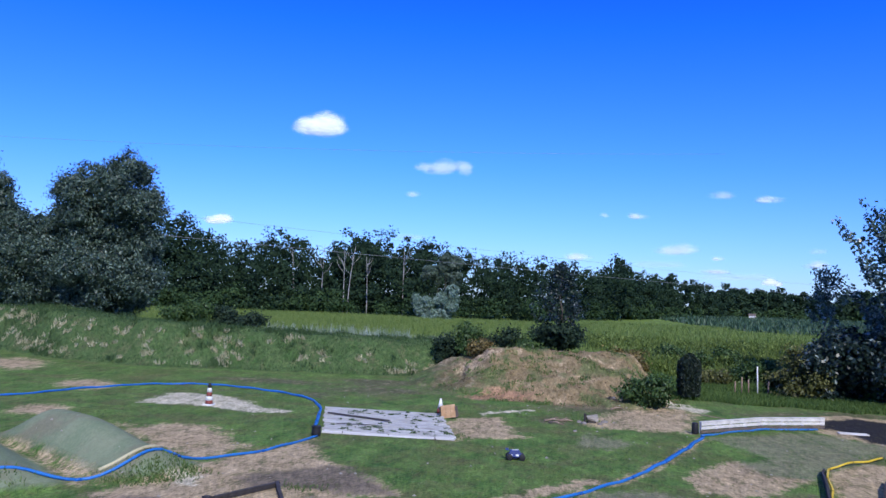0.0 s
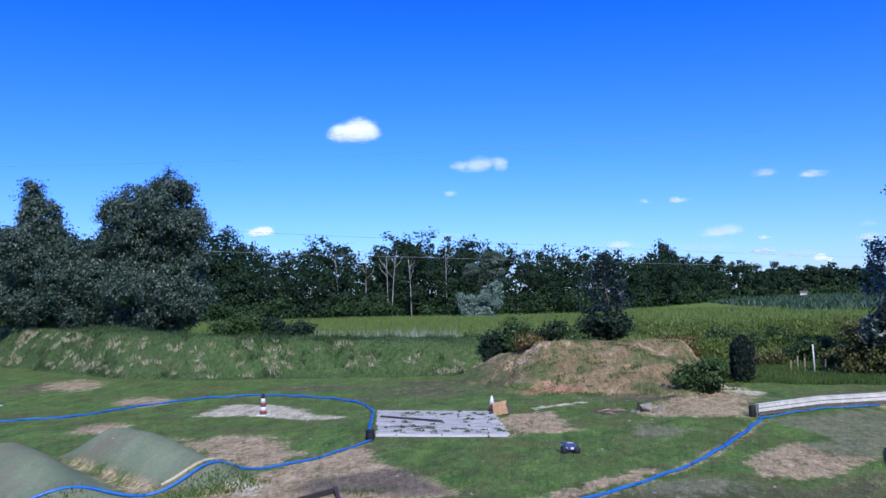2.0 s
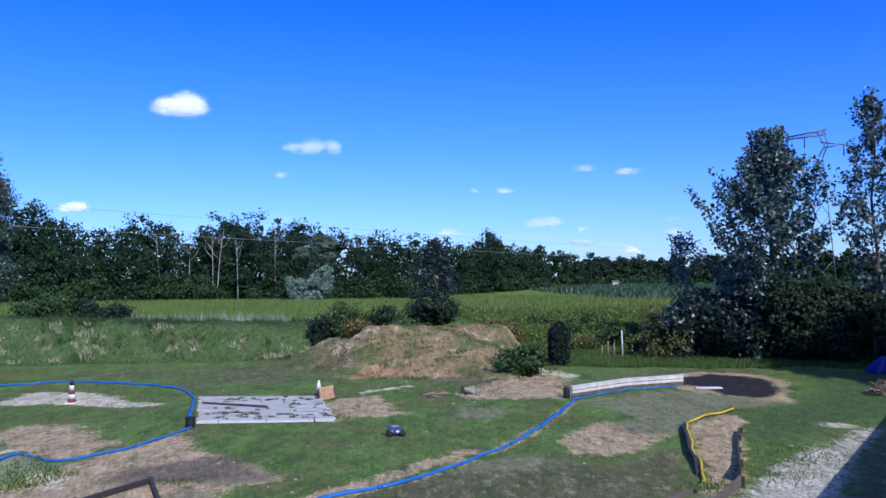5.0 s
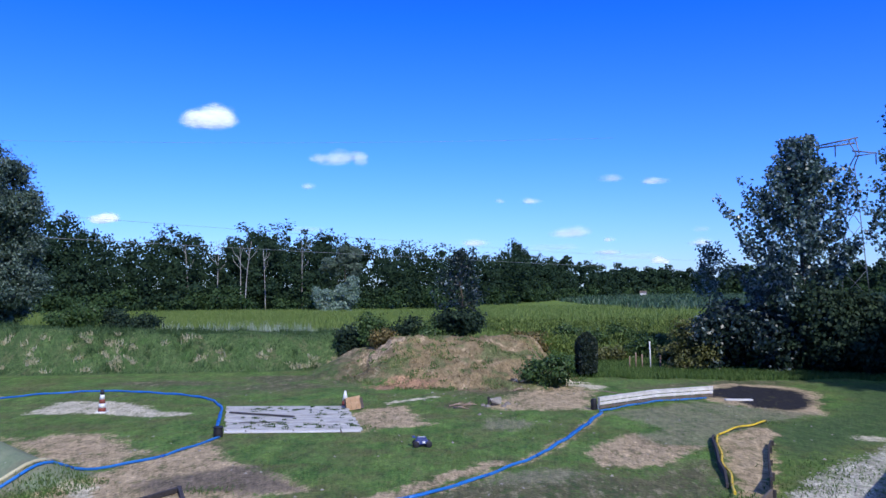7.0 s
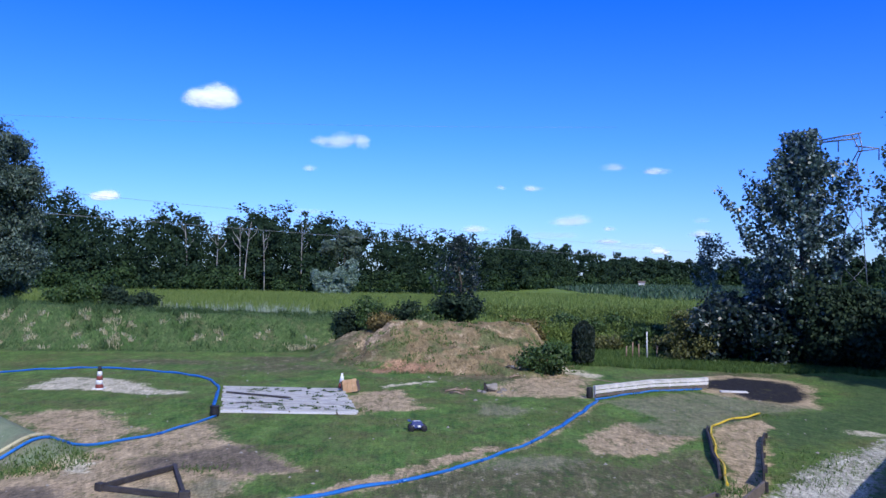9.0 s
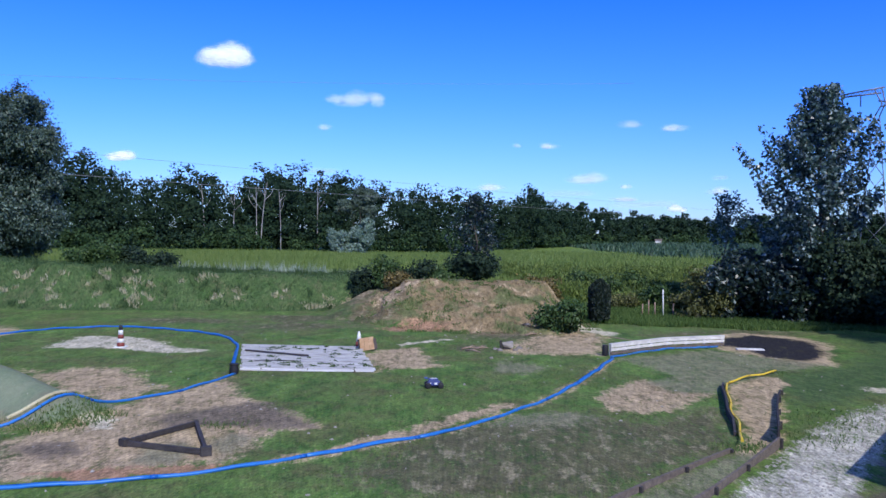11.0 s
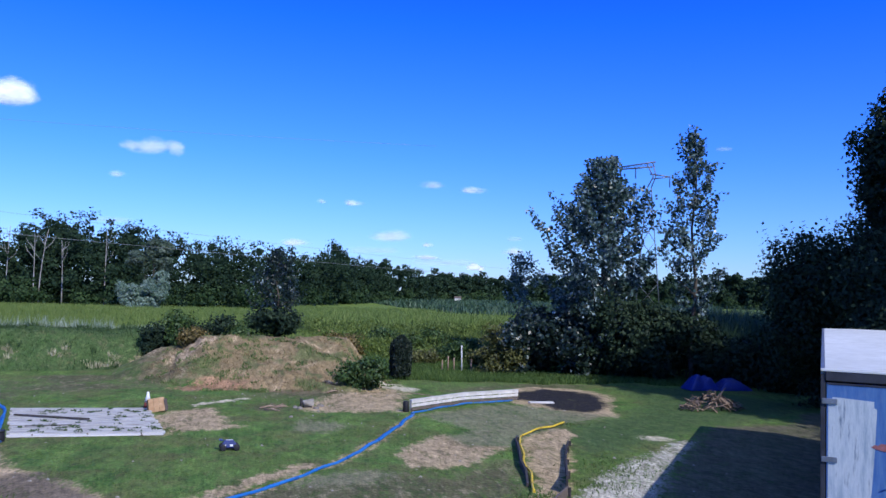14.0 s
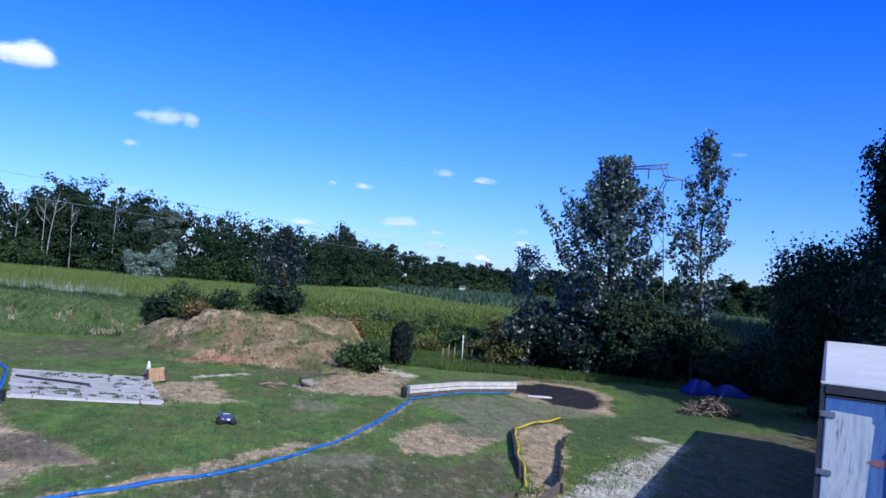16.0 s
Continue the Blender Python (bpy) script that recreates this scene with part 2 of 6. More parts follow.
M_CONE_BLACK = simple("black_plastic", (0.012, 0.012, 0.014), (0.03, 0.03, 0.032), 5.0, 0.5)
M_STONE = simple("pale_stone", (0.24, 0.22, 0.19), (0.42, 0.39, 0.34), 5.0, 0.9, bump=0.6, dist=0.03)
M_STICK = simple("dead_branch", (0.13, 0.085, 0.06), (0.42, 0.31, 0.23), 4.0, 0.9)
M_TARP = simple("blue_tarpaulin", (0.006, 0.016, 0.18), (0.012, 0.034, 0.28), 2.0, 0.45, bump=0.5, dist=0.05, spec=0.5)
M_STEEL = simple("galvanised_steel", (0.16, 0.17, 0.19), (0.26, 0.27, 0.29), 3.0, 0.5, 0.7)
M_WIRE = simple("cable_metal", (0.20, 0.21, 0.22), (0.32, 0.33, 0.34), 3.0, 0.5, 0.3)
M_CAR = simple("dark_blue_shell", (0.010, 0.018, 0.09), (0.03, 0.05, 0.20), 12.0, 0.35, spec=0.5)
M_ORANGE = simple("orange_lamp_plastic", (0.60, 0.14, 0.02), (0.75, 0.22, 0.03), 5.0, 0.35, spec=0.5)
M_ROOF_WHITE = simple("weathered_white_roof", (0.54, 0.56, 0.55), (0.71, 0.73, 0.73), 0.45, 0.6)
M_TRIM = simple("grey_aluminium_trim", (0.16, 0.18, 0.22), (0.26, 0.29, 0.34), 3.0, 0.45, 0.5)
M_TRIM_DARK = simple("dark_door_seal", (0.02, 0.022, 0.03), (0.05, 0.055, 0.07), 3.0, 0.6)
M_SIDE = simple("blue_grey_panel", (0.22, 0.27, 0.36), (0.32, 0.38, 0.46), 0.8, 0.5)
M_INK = simple("black_lettering", (0.015, 0.016, 0.03), (0.03, 0.03, 0.05), 9.0, 0.6)
M_HOUSE = simple("white_plaster", (0.66, 0.65, 0.62), (0.78, 0.77, 0.74), 0.8, 0.9)


def cloud_white(name, thick, ragged):
    """Droplets with a faint glow added, thinning out from the middle of each lobe to its ragged rim, where the sky
    shows through.
    """
    m = Mat(name, 1.0, 0.0, 0.0)
    m.color((0.95, 0.95, 0.95))
    # emission added so the unlit undersides stay white
    m.b.inputs["Emission Color"].default_value = (0.86, 0.92, 1.0, 1)
    m.b.inputs["Emission Strength"].default_value = 0.45
    tl, mx = m.node("BsdfTranslucent"), m.node("MixShader")
    tl.inputs[0].default_value = (0.95, 0.95, 0.95, 1)
    mx.inputs[0].default_value = 0.5
    m.link(m.b.outputs[0], mx.inputs[1])
    m.link(tl.outputs[0], mx.inputs[2])
    sp = m.node("SeparateXYZ")
    m.link(m.coords("Object"), sp.inputs[0])
    up = m.math("MAXIMUM", sp.outputs[2], m.math("MULTIPLY", sp.outputs[2], -1.7))
    r2 = m.math("ADD", m.math("MULTIPLY", sp.outputs[0], sp.outputs[0]), m.math("MULTIPLY", up, up))
    info = m.node("ObjectInfo")
    shift = m.node("VectorMath", operation="ADD")
    m.link(m.coords("Object"), shift.inputs[0])
    m.link(info.outputs["Location"], shift.inputs[1])
    tex = m.math("ADD", m.math("MULTIPLY", m.noise(1.7, 5, 0.6, shift.outputs[0]), 0.7), m.math("MULTIPLY", m.noise(5.0, 4, 0.65, shift.outputs[0]), 0.3))
    dense = m.math("ADD", m.math("SUBTRACT", 0.82, r2), m.math("MULTIPLY", m.math("SUBTRACT", tex, 0.5), ragged))
    soft = m.node("MapRange")
    soft.interpolation_type = "SMOOTHSTEP"
    soft.inputs[1].default_value, soft.inputs[2].default_value, soft.inputs[4].default_value = 0.0, 0.9, thick
    m.link(dense, soft.inputs[0])
    tr, m2 = m.node("BsdfTransparent"), m.node("MixShader")
    m.link(soft.outputs[0], m2.inputs[0])
    m.link(tr.outputs[0], m2.inputs[1])
    m.link(mx.outputs[0], m2.inputs[2])
    m.link(m2.outputs[0], m.t.nodes["Material Output"].inputs[0])
    return m.m


M_CLOUD = cloud_white("cloud_white", 0.62, 1.3)
M_CLOUD_THIN = cloud_white("thin_cloud_white", 0.24, 1.9)
M_CLOUD_WISP = cloud_white("wispy_cloud_white", 0.12, 2.0)


def door_material(name, worn_a, worn_b, grime):
    """Lacquer faded unevenly and streaked with grime."""
    m = Mat(name, 0.45, 0.0, 0.4)
    co = m.coords("Object", (1.3, 1, 0.16))
    streak, fine = m.noise(6.5, 6, 0.75, co), m.noise(30, 3, 0.6, co)
    c = m.mix(m.step(streak, 0.35, 0.62), worn_a, worn_b)
    c = m.mix(m.math("MULTIPLY", m.step(streak, 0.54, 0.66), grime), c, (0.13, 0.18, 0.24))
    c = m.mix(m.math("MULTIPLY", m.step(fine, 0.5, 0.8), 0.3), c, (0.24, 0.30, 0.40))
    m.color(c)
    return m.m


M_DOOR = door_material("faded_blue_lacquer", (0.045, 0.115, 0.31), (0.085, 0.185, 0.40), 0.3)
M_DOOR_WHITE = door_material("dirty_white_door_patch", (0.28, 0.35, 0.41), (0.60, 0.65, 0.66), 1.0)
M_DOOR_PALE = door_material("pale_blue_door_patch", (0.15, 0.26, 0.42), (0.27, 0.39, 0.53), 0.35)


# ---- mesh helpers ----
def part(name, bm, material, parent=None, label=""):
    """Links a bmesh as one mesh object under a thing or a part."""
    me = bpy.data.meshes.new(name)
    bm.to_mesh(me)
    bm.free()
    me.materials.append(material)
    ob = new(name, me)
    if parent is not None:
        ob.parent = parent
    if label:
        ob["label"] = label
    return ob


def arrays(name, verts, faces, material, parent=None, smooth=False):
    """A mesh object straight from number arrays; all faces have the same count of corners."""
    verts, faces = np.asarray(verts, np.float32), np.asarray(faces, np.int32)
    me = bpy.data.meshes.new(name)
    k = faces.shape[1]
    me.vertices.add(len(verts))
    me.vertices.foreach_set("co", verts.ravel())
    me.loops.add(faces.size)
    me.loops.foreach_set("vertex_index", faces.ravel())
    me.polygons.add(len(faces))
    me.polygons.foreach_set("loop_start", np.arange(len(faces), dtype=np.int32) * k)
    me.polygons.foreach_set("loop_total", np.full(len(faces), k, np.int32))
    if smooth:
        me.polygons.foreach_set("use_smooth", np.ones(len(faces), bool))
    me.update(calc_edges=True)
    me.materials.append(material)
    ob = new(name, me)
    if parent is not None:
        ob.parent = parent
    return ob


def thing(name, at, label, category, group="", turn=0.0, rx=0.0, ry=0.0):
    """An Empty at a thing's base."""
    ob = new(name)
    ob.empty_display_size = 0.2
    ob.matrix_world = pose(at[0], at[1], at[2], rx, ry, turn)
    return tagged(ob, label, category, group)


def box(bm, x0, x1, y0, y1, z0, z1, bevel=0.0, m=None):
    """A box with bevelled edges added to bm."""
    vs = bmesh.ops.create_cube(bm, size=1)["verts"]
    bmesh.ops.scale(bm, vec=(x1 - x0, y1 - y0, z1 - z0), verts=vs)
    bmesh.ops.translate(bm, vec=((x0 + x1) / 2, (y0 + y1) / 2, (z0 + z1) / 2), verts=vs)
    if bevel:
        es = list({e for v in vs for e in v.link_edges})
        out = bmesh.ops.bevel(bm, geom=es, offset=bevel, segments=2, affect="EDGES", profile=0.6)
        vs = list({v for f in out["faces"] for v in f.verts} | {v for v in vs if v.is_valid})
    if m is not None:
        bmesh.ops.transform(bm, matrix=m, verts=vs)
    return vs


def boxed(x0, x1, y0, y1, z0, z1, bevel=0.0, m=None):
    bm = bmesh.new()
    box(bm, x0, x1, y0, y1, z0, z1, bevel, m)
    return bm


def lathe(profile, n=24):
    """A turned shape from rows of radius and height."""
    bm = bmesh.new()
    rings = []
    for r, z in profile:
        rings.append([bm.verts.new((r * math.cos(2 * math.pi * i / n), r * math.sin(2 * math.pi * i / n), z)) for i in range(n)])
    for a, b in zip(rings, rings[1:]):
        for i in range(n):
            f = bm.faces.new((a[i], a[(i + 1) % n], b[(i + 1) % n], b[i]))
            f.smooth = True
    bm.faces.new(rings[0][::-1])
    bm.faces.new(rings[-1])
    return bm


def tube(points, radii, n=10, cap=True):
    """A tube along points, with one radius or one per point."""
    pts = [Vector(p) for p in points]
    rs = [float(radii)] * len(pts) if isinstance(radii, (int, float)) else [float(r) for r in radii]
    bm = bmesh.new()
    rings, side = [], None
    for i, p in enumerate(pts):
        d = (pts[min(i + 1, len(pts) - 1)] - pts[max(i - 1, 0)]).normalized()
        if side is None:
            side = d.cross(Vector((0, 0, 1)))
            side = side.normalized() if side.length > 1e-3 else Vector((1, 0, 0))
        side = (side - d * side.dot(d)).normalized()
        up = side.cross(d)
        rings.append([bm.verts.new(p + rs[i] * (math.cos(2 * math.pi * k / n) * side + math.sin(2 * math.pi * k / n) * up)) for k in range(n)])
    for a, b in zip(rings, rings[1:]):
        for k in range(n):
            f = bm.faces.new((a[k], a[(k + 1) % n], b[(k + 1) % n], b[k]))
            f.smooth = True
    if cap:
        bm.faces.new(rings[0][::-1])
        bm.faces.new(rings[-1])
    bmesh.ops.recalc_face_normals(bm, faces=bm.faces)
    return bm


def smooth_path(ctrl, step=0.25):
    """Points along a Catmull-Rom curve through the given places."""
    c = [np.array(p, float) for p in ctrl]
    c = [2 * c[0] - c[1]] + c + [2 * c[-1] - c[-2]]
    out = []
    for i in range(1, len(c) - 2):
        n = max(2, int(np.linalg.norm(c[i + 1] - c[i]) / step))
        for k in range(n):
            t = k / n
            out.append(0.5 * (2 * c[i] + (c[i + 1] - c[i - 1]) * t + (2 * c[i - 1] - 5 * c[i] + 4 * c[i + 1] - c[i + 2]) * t * t
                              + (3 * c[i] - c[i - 1] - 3 * c[i + 1] + c[i + 2]) * t ** 3))
    out.append(c[-2])
    return out


# ---- ground ----
def ease(a, b, x):
    t = np.clip((x - a) / (b - a), 0, 1)
    return t * t * (3 - 2 * t)


def fuzz(x, y, scale, seed=0.0):
    """A cheap wavy field between -1 and 1 for uneven ground and edges."""
    x, y = np.asarray(x, float) / scale + seed, np.asarray(y, float) / scale - seed * 1.7
    return (np.sin(x * 1.3 + 1.7 * np.sin(y * 0.9 + 0.5)) + np.sin(y * 1.7 - 1.3 * np.sin(x * 1.1 + 2.1)) + np.sin((x + y) * 2.3 + np.sin(x * 2.9 - y * 1.9))) / 3


BANK_X = (-140, -60, -43, -28, -22, -14.5, -5.7, 6)
BANK_Y = (120, 66, 52.4, 43.6, 42.0, 43.0, 44.2, 44.6)
BANK_TOP = (2.9, 2.85, 2.7, 2.45, 2.2, 1.95, 1.6, 1.1)
HUMPS = ((-9.2, 18.65, -14.0, 21.8, 0.52, 0.90, 0.95), (-11.4, 16.35, -16.0, 19.85, 0.45, 0.84, 0.95))


def height(x, y):
    """The ground's height; works on numbers and on arrays."""
    x, y = np.asarray(x, float), np.asarray(y, float)
    foot, top = np.interp(x, BANK_X, BANK_Y), np.interp(x, BANK_X, BANK_TOP)
    d = y - foot + 0.25 * fuzz(x, y, 2.1)
    z = ease(0, 3.6, d) * top - ease(5.5, 11.0, d) * (top - 0.7)
    fade = ease(9, 4, x)
    z = z * fade + ease(48, 60, y) * 0.7 * (1 - fade)
    z = z + (0.10 * fuzz(x, y, 0.9, 3.0) + 0.12 * fuzz(x, y, 2.3, 6.0) + 0.06 * fuzz(x, y, 0.4, 1.0)) * ease(0, 1.5, d) * ease(7, 5, d) * fade
    # spoil mound: a level crest with an even slope towards the track
    front = np.interp(x, (-4, -1, 1.5, 3.5), (4.4, 4.9, 6.0, 6.4))
    wob = 0.10 * fuzz(x, y, 1.1, 5.0) + 0.05 * fuzz(x, y, 0.45, 3.0)
    down = np.where(y < 42.2, (42.2 - y) / front, (y - 42.2) / 4.4) + wob * 0.6
    along = np.clip((1.0 - np.abs(x - 0.9) / np.where(x > 0.9, 5.0, 5.4) + wob) / 0.34, 0, 1)
    heap = 2.05 * np.clip(1.06 - down, 0, 0.94) * along ** 0.8 * (1 + 0.05 * fuzz(x, y, 0.8, 1.0) + 0.03 * fuzz(x, y, 0.33, 2.0))
    z = np.maximum(z, heap)
    skirt = np.hypot((x + 3.9) / 3.2, (y - 44.0) / 4.6) + 0.08 * fuzz(x, y, 0.9, 5.0)
    z = np.maximum(z, 1.2 * np.clip((1.05 - skirt) / 0.85, 0, 1) * (1 + 0.05 * fuzz(x, y, 0.5, 1.0)))
    # jumps of the track
    for x0, y0, x1, y1, h0, h1, w in HUMPS:
        dx, dy = x1 - x0, y1 - y0
        n2 = dx * dx + dy * dy
        t = ((x - x0) * dx + (y - y0) * dy) / n2
        off = ((x - x0) * dy - (y - y0) * dx) / math.sqrt(n2)
        hh = h0 + (h1 - h0) * ease(0.0, 0.6, t)
        z = np.maximum(z, hh * np.exp(-(np.abs(off) / w) ** 2.2) * ease(-0.16, 0.02, t) * ease(1.3, 0.85, t))
    z = z + 0.02 * fuzz(x, y, 1.7, 9.0) * ease(150, 60, y)
    return z


def hz(x, y):
    return float(height(x, y))


PATCHES, AREAS = [], []


def patch(kind, *oval):
    """An oval of bare or dry ground: centre, half width, half depth, turn in degrees."""
    PATCHES.append((kind, *oval))


def area(kind, soft, *outline):
    """A spot of bare or dry ground with an outline of its own; soft is the width over which it thins out."""
    AREAS.append((kind, soft, list(outline)))


# the sandy spot and bare soil inside the far bend
area("sand", 0.5, (-15.1, 29.3), (-15.1, 30.8), (-15.3, 32.4), (-14.5, 32.9), (-13.2, 32.4), (-12.0, 31.7), (-10.5, 30.1), (-9.0, 29.5), (-9.2, 28.9), (-10.4, 28.7), (-12.2, 29.3))
area("soil", 0.9, (-13.5, 24.8), (-12.3, 24.4), (-11.7, 25.3), (-10.6, 25.3), (-9.5, 24.0), (-8.2, 22.4), (-8.3, 21.0), (-8.8, 20.3), (-10.0, 21.2), (-10.6, 21.4), (-11.6, 22.6))
# worn corner beside the drum, with dark cinders in it
area("soil", 0.6, (-6.8, 24.1), (-6.4, 23.0), (-5.6, 21.2), (-5.0, 20.4), (-4.3, 19.8), (-3.7, 19.2), (-3.1, 18.3), (-3.6, 18.0), (-4.1, 17.9), (-4.2, 17.2), (-4.1, 16.4), (-4.2, 15.5), (-5.3, 15.0), (-6.7, 14.5), (-7.9, 14.0), (-9.4, 16.5), (-8.8, 18.1), (-8.5, 19.9), (-7.5, 22.3))
area("dark", 0.6, (-6.0, 20.1), (-5.4, 20.5), (-4.8, 20.5), (-3.9, 19.2), (-3.4, 18.4), (-4.1, 18.0), (-4.9, 18.2), (-6.4, 17.9), (-7.2, 19.0))
area("dark", 0.5, (-8.8, 15.7), (-8.6, 16.4), (-7.9, 16.3), (-7.4, 15.7), (-7.8, 15.4), (-8.3, 15.4))
area("sand", 0.4, (-8.4, 17.9), (-8.6, 18.7), (-8.2, 18.8), (-7.8, 18.3), (-7.7, 17.8), (-8.1, 17.5))
area("pale", 0.4, (-6.3, 16.1), (-5.7, 16.8), (-5.2, 16.0), (-5.1, 15.4), (-5.6, 15.0), (-6.1, 15.3))
area("pale", 0.4, (-5.2, 16.6), (-5.0, 17.6), (-4.4, 17.2), (-4.2, 16.1), (-4.6, 15.5), (-4.8, 15.8))
area("rust", 0.3, (-7.6, 14.4), (-6.3, 14.8), (-5.3, 15.0), (-4.4, 15.0), (-4.3, 14.8), (-5.1, 14.5), (-7.0, 14.0))
area("dry", 0.9, (-9.6, 16.4), (-8.4, 16.8), (-7.0, 16.6), (-6.6, 15.0), (-7.9, 14.0), (-9.2, 13.6))
# trodden strip along the near pipe
area("soil", 0.35, (-3.6, 15.6), (-2.8, 16.2), (-1.9, 17.3), (-1.1, 18.2), (-0.4, 19.1), (0.3, 20.1), (1.4, 21.2), (1.8, 21.2), (1.3, 20.4), (-0.1, 18.6), (-0.8, 17.6), (-1.9, 16.6), (-3.1, 15.7))
# beside and behind the deck
area("soil", 0.6, (-3.2, 29.1), (-2.4, 30.7), (-1.5, 30.9), (-1.0, 28.2), (-0.4, 26.8), (-0.9, 26.3), (-1.6, 26.4), (-2.6, 25.4), (-3.0, 27.2))
area("pale", 0.7, (1.2, 26.9), (1.8, 28.2), (2.9, 27.2), (2.9, 26.2), (2.0, 25.5), (1.3, 25.8))
area("sand", 0.3, (-2.4, 31.7), (-0.7, 33.5), (-0.2, 33.6), (-0.5, 32.9), (-2.2, 31.3))
area("dry", 0.8, (-10.5, 34.8), (-9.3, 35.7), (-8.9, 33.3), (-9.7, 33.4))
area("dry", 1.0, (-10.2, 40.9), (-9.2, 42.0), (-7.4, 41.7), (-4.9, 41.1), (-6.4, 39.3), (-8.2, 37.6))
# bare wedge between the block and the plank wall
area("soil", 0.9, (1.8, 30.1), (2.0, 32.3), (3.4, 34.6), (5.0, 36.2), (6.4, 37.4), (6.4, 34.9), (5.7, 31.5), (5.3, 29.9), (3.9, 29.7), (2.5, 29.8))
area("sand", 0.5, (5.6, 38.6), (6.4, 38.4), (7.4, 36.2), (6.8, 35.7), (5.8, 36.9))
area("dry", 1.0, (8.3, 36.1), (12.0, 38.3), (13.7, 38.8), (16.2, 38.4), (15.6, 36.9), (11.5, 36.7), (8.1, 35.1))
# the bend before the plank wall
area("pale", 0.7, (5.8, 29.2), (7.0, 29.9), (10.0, 31.8), (11.5, 29.9), (12.6, 29.3), (13.2, 28.3), (11.6, 27.3), (8.7, 24.9), (7.3, 23.0), (6.1, 23.0), (5.8, 24.8), (6.8, 25.8), (6.4, 27.5))
area("soil", 0.4, (3.8, 22.1), (4.7, 23.8), (5.9, 25.1), (6.1, 23.2), (7.2, 22.9), (6.4, 21.6), (5.5, 20.7), (4.8, 20.1), (4.1, 20.5))
area("soil", 0.6, (11.2, 35.7), (12.9, 37.4), (14.4, 37.1), (15.5, 36.0), (15.4, 33.3), (14.0, 30.2), (13.2, 28.3), (11.9, 27.9), (11.2, 30.3), (10.3, 32.0))
area("black", 0.5, (11.3, 35.1), (13.3, 36.4), (14.4, 35.6), (14.9, 34.0), (14.3, 31.6), (13.1, 29.8), (12.4, 29.2), (11.6, 30.1), (11.5, 32.2), (10.8, 32.9))
# the lane and the dry grass before it
area("soil", 0.3, (7.9, 23.9), (8.7, 24.9), (10.1, 26.0), (10.0, 24.6), (9.0, 22.4), (7.5, 18.5), (6.9, 17.2), (6.2, 16.5), (5.9, 16.7), (6.4, 17.7), (6.9, 19.7), (7.5, 22.2))
area("dry", 1.2, (-0.6, 18.3), (1.9, 19.6), (3.4, 20.2), (4.6, 19.4), (6.7, 21.1), (6.4, 18.5), (6.0, 17.0), (4.3, 15.4), (2.7, 13.5), (-0.6, 13.5), (-2.2, 14.6))
area("pale", 0.9, (0.8, 19.0), (1.9, 20.2), (3.5, 20.0), (3.0, 18.6), (1.7, 18.7))
area("pale", 0.5, (5.5, 16.4), (6.7, 17.0), (5.3, 15.2), (3.0, 12.2), (1.9, 12.2), (3.4, 14.2))
# gravel stops near the trailer's shadow edge, leaving the shaded side dark
area("gravel", 0.6, (6.9, 16.5), (7.9, 18.2), (9.8, 20.3), (11.5, 21.7), (13.1, 23.2), (13.6, 23.2), (11.0, 20.0), (7.6, 14.9), (3.4, 9.0), (2.0, 9.0), (5.0, 13.9))
# darker green grass beside the lane
area("bank", 1.8, (9.4, 24.0), (10.6, 26.6), (13.4, 28.0), (16.2, 32.0), (17.2, 37.0), (21.0, 37.0), (23.0, 31.0), (20.0, 28.3), (17.0, 26.5), (14.0, 24.6), (11.0, 22.6), (9.3, 21.6))
patch("sand", 12.6, 23.9, 0.5, 0.5, 0)
# ground darkened beyond the trailer's shadow edge, its shade put into the colour
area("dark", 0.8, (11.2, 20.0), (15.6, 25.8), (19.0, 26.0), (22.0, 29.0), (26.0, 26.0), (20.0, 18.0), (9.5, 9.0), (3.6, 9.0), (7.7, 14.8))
# along the bank, the mound and the far side
patch("dry", -28.8, 39.6, 1.9, 2.6, -36)
patch("soil", -27.7, 40.1, 1.5, 3.0, -34)
patch("soil", -19.8, 33.6, 1.1, 1.8, -31)
patch("soil", -17.3, 26.5, 0.9, 1.2, -34)
patch("dry", -7.6, 37.1, 2.6, 1.4, -12)
patch("dry", -13.0, 38.5, 3.0, 1.2, 0)
patch("dry", -4.3, 40.2, 1.9, 3.2, -6)
patch("rust", -1.9, 36.9, 1.6, 0.9, -2)
patch("soil", -4.7, 45.3, 1.5, 1.7, -6)
patch("dry", -4.8, 43.4, 2.2, 1.8, 0)
patch("soil", -3.2, 42.0, 1.2, 1.6, 0)
patch("dry", 2.6, 34.8, 2.6, 1.6, 0)
patch("dry", 0.6, 31.2, 0.9, 1.2, 0)
HOSE_NEAR = [(-10.5, 12.9), (-7.71, 13.5), (-5.97, 13.95), (-4.05, 14.93), (-1.92, 16.59), (-0.06, 18.1), (2.31, 21.39), (3.84, 24.52), (5.6, 28.85)]
# loose stones end at the same shadow edge
GRAVEL = [(13.4, 23.6), (11.04, 21.76), (8.9, 19.6), (7.1, 17.3), (5.2, 14.4), (3.0, 11.5), (1.5, 9.0), (3.4, 9.0), (7.7, 15.2), (11.0, 20.0), (13.6, 23.2)]


def spot(x, y, cx, cy, rx, ry, turn):
    a = radians(turn)
    dx, dy = x - cx, y - cy
    u, v = dx * math.cos(a) - dy * math.sin(a), dx * math.sin(a) + dy * math.cos(a)
    return np.clip(1.45 - np.sqrt((u / rx) ** 2 + (v / ry) ** 2) + 0.14 * fuzz(x, y, 0.8), 0, 1)


